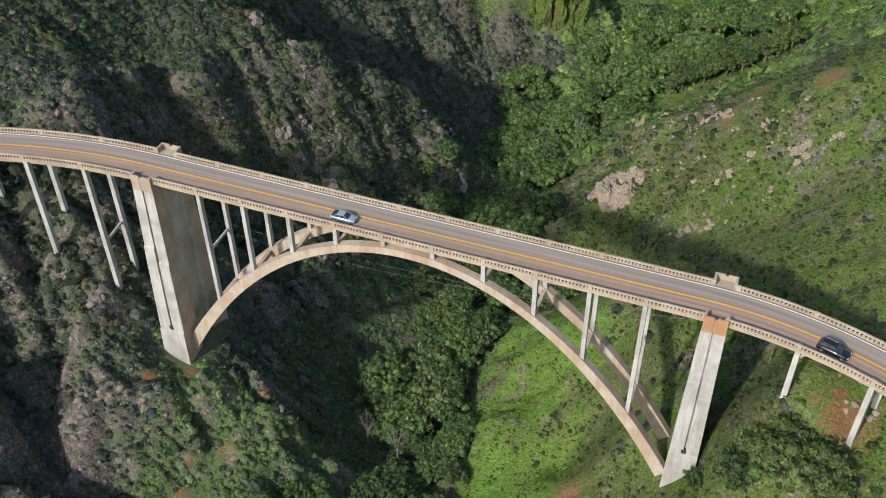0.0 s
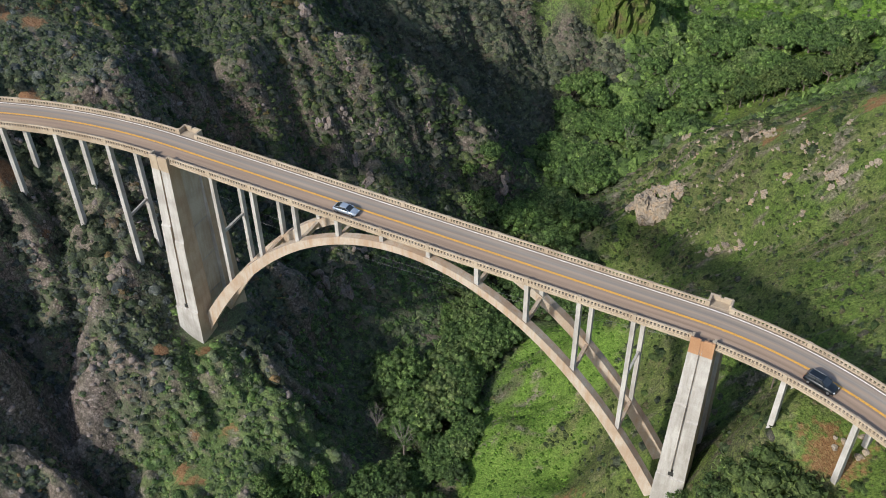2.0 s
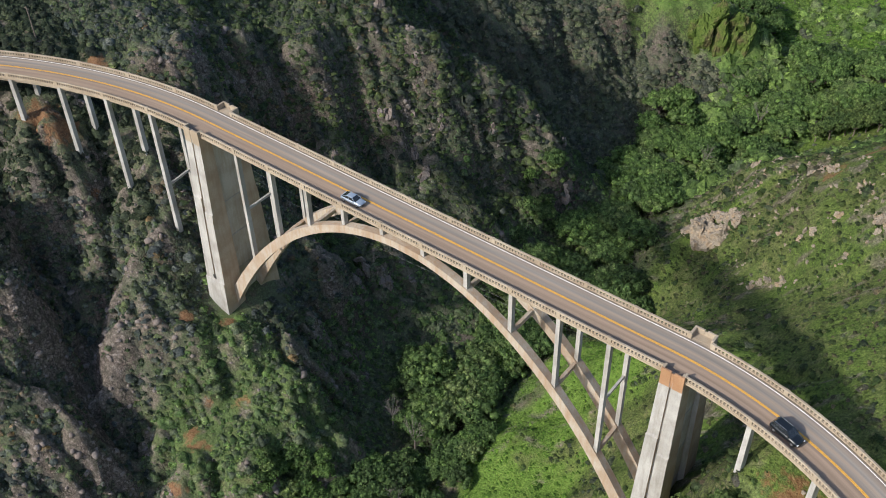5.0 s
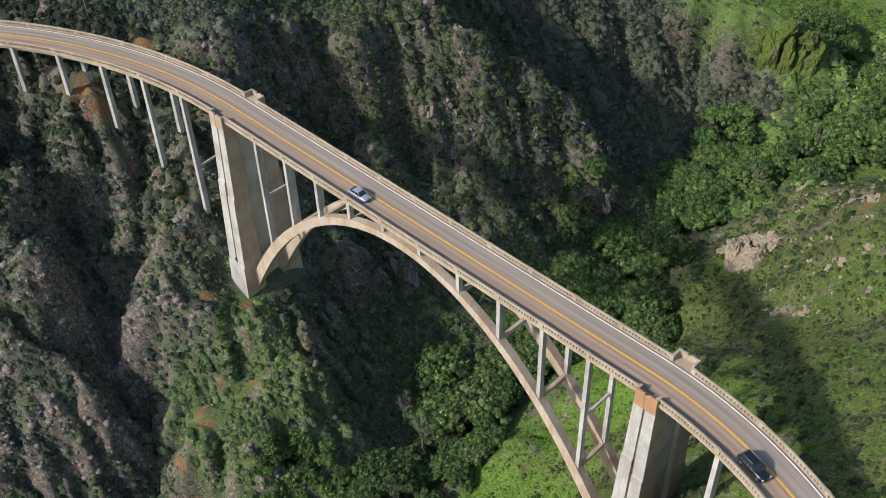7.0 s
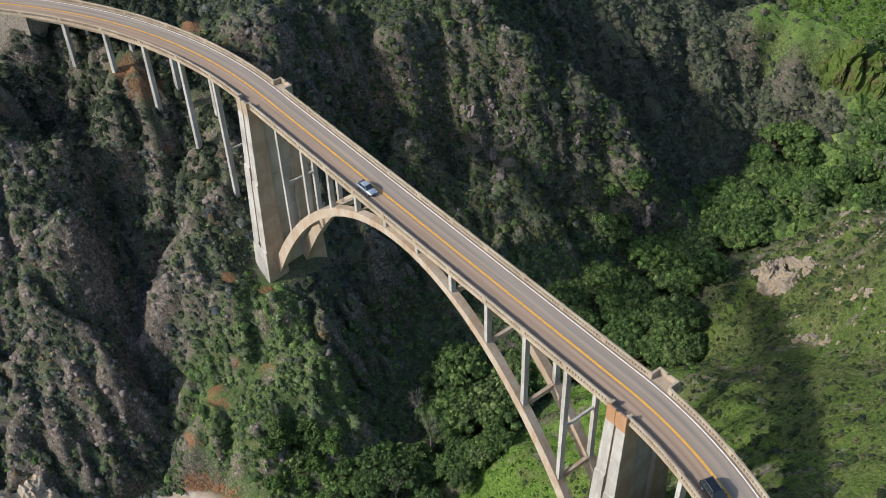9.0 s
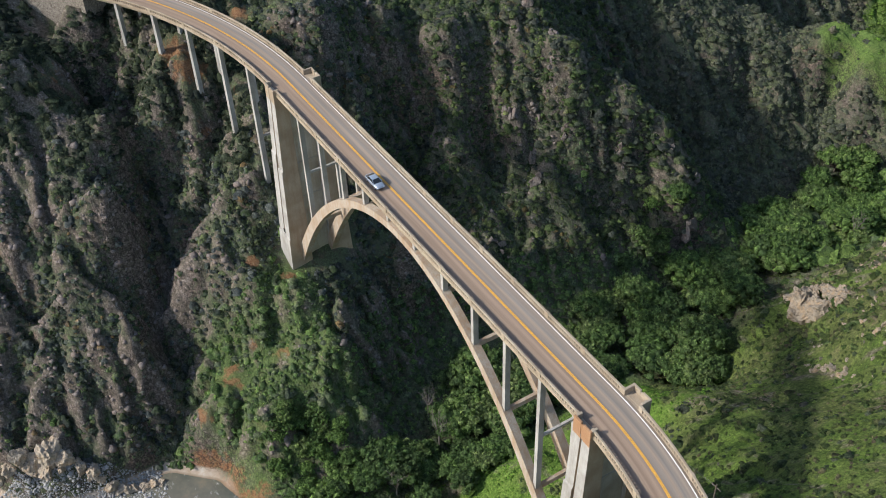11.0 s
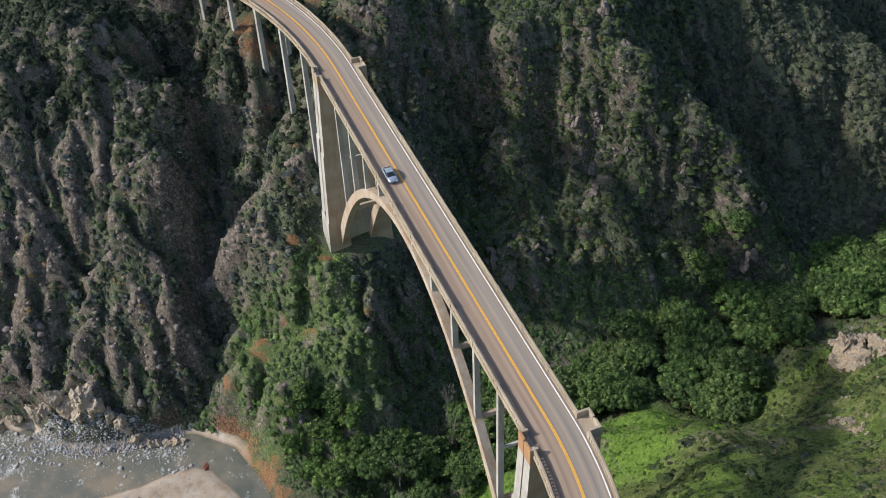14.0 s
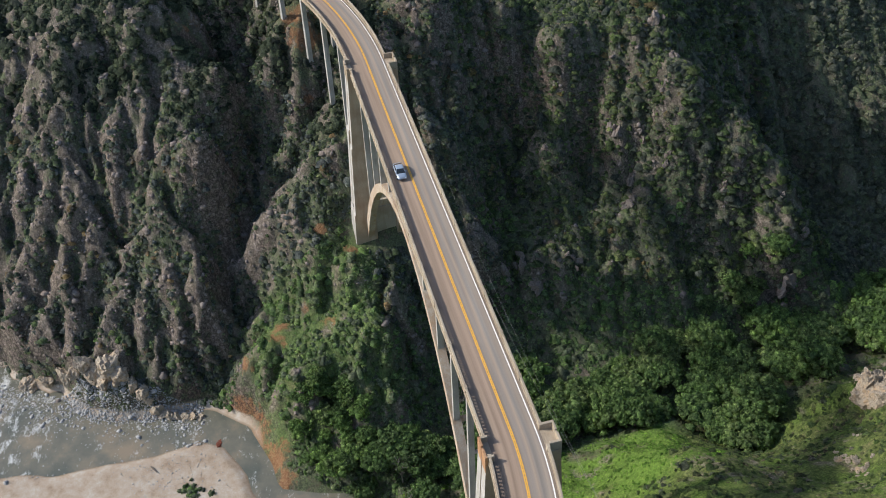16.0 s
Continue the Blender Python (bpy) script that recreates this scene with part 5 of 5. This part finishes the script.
for x, y, r in [(18, 90, 3.6), (20.5, 87.5, 3.0), (22, 91, 2.6), (16.5, 92.5, 2.2), (23.8, 89.5, 1.8), (26, 105, 1.2), (19.5, 109, 1.3), (30.6, 97, 1.0), (38.5, 95.5, 1.9), (41, 93, 1.4), (42.6, 91.3, 1.2), (51.7, 80, 1.2), (58.7, 68.5, 2.2), (60, 66.5, 1.6),
                (38.8, 75.5, 1.1), (44.8, 72.4, 1.5), (39.6, 65.2, 1.8), (43.8, 64.6, 1.7), (29, 89, 1.0), (49, 73.5, 1.4), (65, 66.6, 1.2), (32, 80, 0.9), (35, 84, 0.8), (33, 72, 0.9), (47, 62, 0.9), (25, 98, 0.9), (28, 101, 0.7), (35, 92, 0.8), (46, 84, 1.0), (54, 74, 0.9), (36, 66, 1.0), (30, 76, 0.8), (55, 62, 0.8)]:
    for k in range(7 if r > 1.1 else 3):
        a, d = rng.rand() * 6.28, 1.1 * r * math.sqrt(rng.rand())
        rock("rock_outcrop", PALE if r > 1.1 else STONES, x + d * math.cos(a), y + d * math.sin(a) * 0.6, r * rng.uniform(0.35, 0.75), "pale lichened rock outcrop on the grassy hillside", "hillside rocks", rng.uniform(0.6, 1.0), 0.5)
for k in range(420):
    x, y = rng.uniform(16, 66), rng.uniform(58, 112)
    if rock_band(x, y) * (0.3 + bare_at(x, y)) > rng.rand():
        rock("stone", STONES, x, y, rng.uniform(0.25, 0.8), "small pale stone in the hillside grass", "hillside stones", 0.8, 0.4)
for x, y, r in [(-73, 74, 2.2), (-64, 75.5, 1.6), (-59.3, 72, 1.4), (-60, 60, 1.7), (-54, 63, 2.0), (-41.3, 82, 1.5), (-37, 94, 1.0), (-25, 92, 2.6), (-30, 99, 1.8), (-62, 43, 1.4), (-48.4, 60.4, 2.2), (-45.5, 31, 2.8), (-43, 28, 2.2), (-42.3, 44, 2.0), (-40, 33, 1.8), (-50, 70, 1.3), (-57, 66, 1.2)]:
    for k in range(4):
        a, d = rng.rand() * 6.28, r * rng.uniform(0.1, 0.9)
        rock("crag", GREY, x + d * math.cos(a), y + d * math.sin(a), r * rng.uniform(0.4, 0.8), "weathered grey crag jutting from the scrub", "cliff crags", 1.2, 0.5)
for x, y, r, h in [(-46.5, -69.5, 3.4, 1.3), (-48, -72.5, 2.6, 1.4), (-44.5, -66.5, 2.4, 1.0), (-52.5, -81, 3.0, 1.0), (-50, -78, 2.0, 0.9), (-41, -63, 1.9, 0.9), (-38.5, -60.5, 1.8, 0.9), (-36.5, -57.5, 1.7, 0.8), (-35.5, -54.5, 1.5, 0.8), (-56.5, -91, 3.5, 1.3), (-54.5, -86, 2.4, 1.1), (-49.5, -75.5, 2.3, 1.3), (-43, -65, 2.0, 1.0), (-39.8, -61.8, 1.6, 0.9), (-37.4, -59, 1.7, 0.8), (-36, -56, 1.5, 0.8), (-35.2, -52.6, 1.4, 0.8), (-34.6, -50.6, 1.2, 0.8), (-45.6, -71.5, 2.6, 1.2), (-47.8, -74.6, 2.2, 1.0), (-44, -68.2, 1.8, 0.8)]:
    rock("shore_rock", TAN, x, y, r, "broken tan rock at the foot of the sea cliff", "shore rocks", h, 0.25)


def lumps(name, pos, size, material, label, category):
    """Many small stones joined into one mesh of kind stuff."""
    bm = bmesh.new()
    bmesh.ops.create_icosphere(bm, subdivisions=1, radius=1.0)
    base_v = np.array([v.co[:] for v in bm.verts])
    base_f = np.array([[v.index for v in f.verts] for f in bm.faces])
    bm.free()
    k = len(base_v)
    vs, fs = [], []
    for i, (p, s) in enumerate(zip(pos, size)):
        d = base_v * (1 + 0.22 * rng.normal(size=(k, 1))) * np.array([1, rng.uniform(0.6, 1), rng.uniform(0.5, 0.8)]) * s
        a = rng.rand() * 6.28
        d = d @ np.array([[math.cos(a), -math.sin(a), 0], [math.sin(a), math.cos(a), 0], [0, 0, 1]])
        vs.append(d + p)
        fs.append(base_f + i * k)
    ob = new(name, mesh_np(name, np.concatenate(vs), np.concatenate(fs), material))
    tagged(ob, label, category, kind="stuff")


nb = 40000
bx, by = rng.uniform(-60, -26, nb), rng.uniform(-98, -50, nb)
edge = bx - np.interp(by, [-98, -84, -66, -54], [-56, -48, -41.5, -35.5])
ok = (edge > -3) & (rng.rand(nb) < np.interp(edge, [0, 5, 9, 14], [1.0, 0.9, 0.35, 0.05]) * (0.75 + 0.6 * fbm(bx / 4, by / 4, 3, 52)))
bz = np.maximum(ground_at(bx, by), 3.02)
sel = np.where(ok)[0][:9500]

lumps("shore_boulders", np.stack([bx, by, bz + 0.06], -1)[sel], np.clip(rng.lognormal(-2.0, 0.55, len(sel)) * np.interp(edge[sel], [0, 12], [1.15, 0.7]), 0.08, 0.75), M_COBBLE, "grey boulders and cobbles spilled over the beach", "boulders")
sx, sy = -19 + 5 * rng.normal(size=700), -58 + 7 * rng.normal(size=700)
lumps("sand_pebbles", np.stack([sx, sy, ground_at(sx, sy) + 0.03], -1), np.clip(rng.lognormal(-2.6, 0.5, 700), 0.04, 0.25), M_COBBLE, "scattered grey stones on the sandbar", "pebbles")

# broken rock in the open patches of the cliffs
qx, qy = rng.uniform(-112, -18, 60000), rng.uniform(-92, 70, 60000)
qh = base_height(qx, qy)
sel = np.where((np.maximum(bare_at(qx, qy), sample(ROCKY, qx, qy)) > 0.5) & (qh > 8) & (qx - creek_x(qy) < -6) & (rng.rand(60000) < 0.7))[0][:2200]
lumps("scree", np.stack([qx, qy, ground_at(qx, qy) - 0.12], -1)[sel], np.clip(rng.lognormal(-1.05, 0.5, len(sel)), 0.15, 1.3), M_GREY_ROCK, "pale broken rock lying in bare patches of the cliffs", "rocks")

# plants and drift on the sandbar
seaweed = new("kelp_heap", rock_mesh("kelp_heap", 371, plain("red_brown_kelp", (0.16, 0.045, 0.025), 0.7, vary=0.4, scale=6.0), 3, 0.9))
seaweed.matrix_basis = Matrix.Translation((-25.2, -47.3, float(ground_at(-25.2, -47.3)) + 0.1)) @ Matrix.Diagonal((1.25, 0.95, 0.35, 1))
tagged(seaweed, "low heap of red-brown kelp on the sandbar", "kelp")
log = thing("drift_log", "dark driftwood log lying on the sand", "driftwood")
bm = bmesh.new()
limb(bm, (-22.6, -62.6, 4.0), (-20.6, -61.4, 4.05), 0.16, 0.11, 7)
limb(bm, (-21.6, -62.0, 4.05), (-21.2, -62.7, 4.2), 0.07, 0.03, 5)
part("log", bm, M_BARK, log)
kn = 30
kx, ky = -12.5 + rng.normal(size=kn) * 1.8, -54.0 + rng.normal(size=kn) * 1.4
scatter("sandbar_bush", SHRUBS, np.stack([kx, ky, ground_at(kx, ky)], -1), rng.uniform(0.5, 1.0, kn), M_BRUSH, "clump of green bushes on the sandbar", "bushes", rng)


# dead trees among the canyon crowns
def dead_tree(x, y, r, h):
    top = thing("dead_tree", "bleached leafless tree among the green crowns", "tree", "dead trees")
    z = float(ground_at(x, y))
    bm = bmesh.new()
    limb(bm, (0, 0, -0.3), (0.1, 0, h * 0.5), 0.22, 0.14)
    for k in range(13):
        a = k * 2.4 + rng.uniform(-0.3, 0.3)
        q = Vector((0.1 + r * math.cos(a) * rng.uniform(0.5, 1), r * math.sin(a) * rng.uniform(0.5, 1), h * rng.uniform(0.75, 1.05)))
        p = Vector((0.05, 0, h * rng.uniform(0.3, 0.5)))
        mid = p.lerp(q, 0.5) + Vector((0, 0, 0.25))
        limb(bm, p, mid, 0.08, 0.05, 5)
        limb(bm, mid, q, 0.05, 0.015, 4)
        for j in range(5):
            e = q + Vector((rng.uniform(-0.9, 0.9), rng.uniform(-0.9, 0.9), rng.uniform(0, 0.7)))
            limb(bm, mid.lerp(q, rng.uniform(0.3, 0.9)), e, 0.025, 0.01, 4)
    part("bare_crown", bm, M_DEADWOOD, top)
    top.matrix_basis = Matrix.Translation((x, y, z))


for x, y, r, h in [(3, 155, 3.0, 10.5), (-1, 128, 2.2, 9), (-9, 6, 2.4, 9.5), (-2, -9, 2.0, 7.5), (-17, 8, 2.0, 8.5), (5, -10, 1.8, 5)]:
    dead_tree(x, y, r, h)


# ---------------------------------------------------------------- vehicles
def paint(name, colour, rough=0.28):
    m, t, b = nodes_of(name, rough, 0.5, 0.35)
    b.inputs["Coat Weight"].default_value = 0.6
    t.links.new(ramp(t, noise_node(t, 8.0, 3), [(0.3, tuple(v * 0.94 for v in colour)), (0.7, colour)]), b.inputs["Base Color"])
    return m


M_GLASS = plain("tinted_car_glass", (0.02, 0.025, 0.03), 0.06, spec=0.8)
M_TYRE = plain("tyre_rubber", (0.025, 0.025, 0.026), 0.85)
M_RIM = plain("alloy_rim", (0.45, 0.45, 0.46), 0.35, 0.8)
M_LAMP = plain("headlight_lens", (0.75, 0.76, 0.78), 0.15, spec=0.7)
M_TAIL = plain("tail_light_lens", (0.35, 0.02, 0.015), 0.25)
M_TRIM = plain("black_trim", (0.03, 0.03, 0.032), 0.5)


def loft(bm, sections):
    """Skin closed rings of equal count."""
    rings = [[bm.verts.new(p) for p in s] for s in sections]
    m = len(rings[0])
    for a, b in zip(rings, rings[1:]):
        for i in range(m):
            bm.faces.new((a[i], a[(i + 1) % m], b[(i + 1) % m], b[i]))
    bm.faces.new(rings[0][::-1])
    bm.faces.new(rings[-1])


def car(name, label, m_body, length, width, height_, belt, suv):
    """A car facing +x with its wheels on z = 0."""
    top = thing(name, label, "car")
    h, w, L = height_, width / 2, length / 2
    lo = 0.24 if not suv else 0.3

    def ring(x, hw, z0, z1, crown=0.05):
        return [(x, -hw * 0.92, z0), (x, hw * 0.92, z0), (x, hw, (z0 + z1) * 0.5), (x, hw * 0.94, z1 - 0.04), (x, hw * 0.6, z1 + crown), (x, -hw * 0.6, z1 + crown), (x, -hw * 0.94, z1 - 0.04), (x, -hw, (z0 + z1) * 0.5)]
    bm = bmesh.new()
    tail = belt * (0.98 if suv else 0.94)
    loft(bm, [ring(-L, w * 0.8, lo + 0.18, tail - 0.2, 0.02), ring(-L + 0.12, w * 0.93, lo + 0.02, tail - 0.05), ring(-L * 0.6, w, lo, belt), ring(0, w, lo, belt), ring(L * 0.38, w, lo, belt * 0.97), ring(L * 0.75, w * 0.97, lo, belt * 0.87), ring(L - 0.14, w * 0.88, lo + 0.03, belt * 0.76), ring(L, w * 0.72, lo + 0.16, belt * 0.66, 0.02)])
    for f in bm.faces:
        f.smooth = True
    part("body", bm, m_body, top)
    x0, x1, x2, x3 = (-L + 0.1, -L + 0.55, L * 0.12, L * 0.5) if suv else (-L + 0.35, -L * 0.38, L * 0.16, L * 0.52)
    bm = bmesh.new()
    gz = lambda x, hw, z: [(x, -hw, z), (x, hw, z)]
    base = [(x0, w * 0.86), (x3, w * 0.86)]
    bot = [(x0, -w * 0.9, belt), (x3, -w * 0.88, belt - 0.02), (x3, w * 0.88, belt - 0.02), (x0, w * 0.9, belt)]
    roof = [(x1, -w * 0.72, h - 0.06), (x2, -w * 0.72, h - 0.05), (x2, w * 0.72, h - 0.05), (x1, w * 0.72, h - 0.06)]
    add_hexa(bm, bot, roof)
    glass = part("glasshouse", bm, M_GLASS, top, "dark tinted windows")
    bm = bmesh.new()
    rr = [(x1 - 0.05, -w * 0.74, h - 0.07), (x2 + 0.04, -w * 0.74, h - 0.06), (x2 + 0.04, w * 0.74, h - 0.06), (x1 - 0.05, w * 0.74, h - 0.07)]
    rt = [(x1 + 0.1, -w * 0.6, h), (x2 - 0.12, -w * 0.6, h), (x2 - 0.12, w * 0.6, h), (x1 + 0.1, w * 0.6, h)]
    add_hexa(bm, rr, rt)
    part("roof", bm, m_body, top)
    for sy in (-1, 1):                          # pillars carry the roof
        for a, b in (((x0 + 0.04, sy * w * 0.9, belt), (x1, sy * w * 0.73, h - 0.06)), ((x3 - 0.03, sy * w * 0.88, belt), (x2, sy * w * 0.73, h - 0.05)), (((x0 + x3) / 2, sy * w * 0.9, belt), ((x1 + x2) / 2, sy * w * 0.735, h - 0.05))):
            bm = bmesh.new()
            beam_between(bm, a, b, 0.07, 0.05)
            part("pillar", bm, m_body, top)
        bm = bmesh.new()
        add_box(bm, (x3 - 0.45, sy * (w + 0.06) - 0.09, belt - 0.02), (x3 - 0.27, sy * (w + 0.06) + 0.09, belt + 0.13), bevel=0.03)
        part("mirror", bm, m_body, top)
        bm = bmesh.new()
        add_box(bm, (L - 0.22, sy * w * 0.66 - 0.16, belt * 0.62), (L - 0.015, sy * w * 0.66 + 0.16, belt * 0.74), bevel=0.03)
        part("headlight", bm, M_LAMP, top)
        bm = bmesh.new()
        add_box(bm, (-L + 0.01, sy * w * 0.7 - 0.13, tail * 0.66), (-L + 0.2, sy * w * 0.7 + 0.13, tail * 0.86), bevel=0.03)
        part("tail_light", bm, M_TAIL, top)
        if suv:
            bm = bmesh.new()
            beam_between(bm, (x1 + 0.1, sy * w * 0.66, h + 0.05), (x2 - 0.1, sy * w * 0.66, h + 0.05), 0.05, 0.05)
            part("roof_rail", bm, M_RIM, top)
        for xw in (-L * 0.62, L * 0.64):
            r = 0.36 if suv else 0.32
            wheel = new("wheel")
            wheel.parent = top
            bm = bmesh.new()
            bmesh.ops.create_cone(bm, cap_ends=True, segments=20, radius1=r, radius2=r, depth=0.22, matrix=Matrix.Translation((xw, sy * (w - 0.11), r)) @ Matrix.Rotation(math.pi / 2, 4, "X"))
            part("tyre", bm, M_TYRE, wheel)
            bm = bmesh.new()
            bmesh.ops.create_cone(bm, cap_ends=True, segments=14, radius1=r * 0.66, radius2=r * 0.6, depth=0.06, matrix=Matrix.Translation((xw, sy * (w + 0.01), r)) @ Matrix.Rotation(-sy * math.pi / 2, 4, "X"))
            part("rim", bm, M_RIM, wheel)
    bm = bmesh.new()
    add_box(bm, (L - 0.1, -w * 0.45, lo + 0.1), (L + 0.005, w * 0.45, belt * 0.52), bevel=0.02)
    part("grille", bm, M_TRIM, top)
    return top


def park(ob, s, off):
    x, y, a = path(s)
    p = at(s, off, Z_ROAD + 0.012)
    ob.matrix_basis = Matrix.Translation(p) @ Matrix.Rotation(a, 4, "Z")


park(car("saloon_car", "silver-blue saloon car on the bridge roadway", paint("silver_blue_paint", (0.36, 0.42, 0.5)), 4.6, 1.8, 1.45, 0.93, False), -12.5, -1.75)
park(car("sports_utility_car", "black sports utility car on the bridge roadway", paint("black_paint", (0.012, 0.016, 0.02)), 4.8, 1.92, 1.72, 1.08, True), 68.5, -1.75)


pickup = car("parked_car", "dark blue car parked in the dirt turnout", paint("dark_blue_paint", (0.02, 0.03, 0.06)), 4.9, 1.9, 1.7, 1.05, True)
pickup.matrix_basis = Matrix.Translation((-114.5, 17.0, float(ground_at(-114.5, 17.0)) + 0.02)) @ Matrix.Rotation(0.5, 4, "Z")


# ---------------------------------------------------------------- lines and poles
def cable(name, a, b, sag, radius, material, label):
    top = new(name, bpy.data.curves.new(name, "CURVE"))
    top.data.dimensions = "3D"
    top.data.bevel_depth = radius
    top.data.bevel_resolution = 1
    sp = top.data.splines.new("POLY")
    n = 24
    sp.points.add(n)
    for k in range(n + 1):
        u = k / n
        p = Vector(a).lerp(Vector(b), u)
        sp.points[k].co = (p.x, p.y, p.z - sag * 4 * u * (1 - u), 1)
    top.data.materials.append(material)
    return tagged(top, label, "cable")


M_WIRE = plain("grey_wire", (0.2, 0.2, 0.195), 0.5, 0.3)


def utility_pole(x, y, label):
    z = float(ground_at(x, y))
    top = thing("utility_pole", label, "pole")
    bm = bmesh.new()
    limb(bm, (x, y, z - 1), (x, y, z + 8.5), 0.16, 0.11, 10)
    part("shaft", bm, M_BARK, top)
    bm = bmesh.new()
    beam_between(bm, (x - 0.9, y, z + 7.9), (x + 0.9, y, z + 7.9), 0.1, 0.12)
    part("crossarm", bm, M_BARK, top)
    return z


POLE = (61.0, 12.0)
pz = utility_pole(*POLE, "weathered wooden utility pole below the road")
utility_pole(-108.0, 0.5, "weathered wooden utility pole above the north bank")
for k, dx in enumerate((-0.8, 0.8)):
    cable("overhead_wire", (POLE[0] + dx, POLE[1], pz + 8.0), (-70, 9 + 3 * k, 60), 5.5, 0.018, M_WIRE, "thin grey wire slung across the canyon")
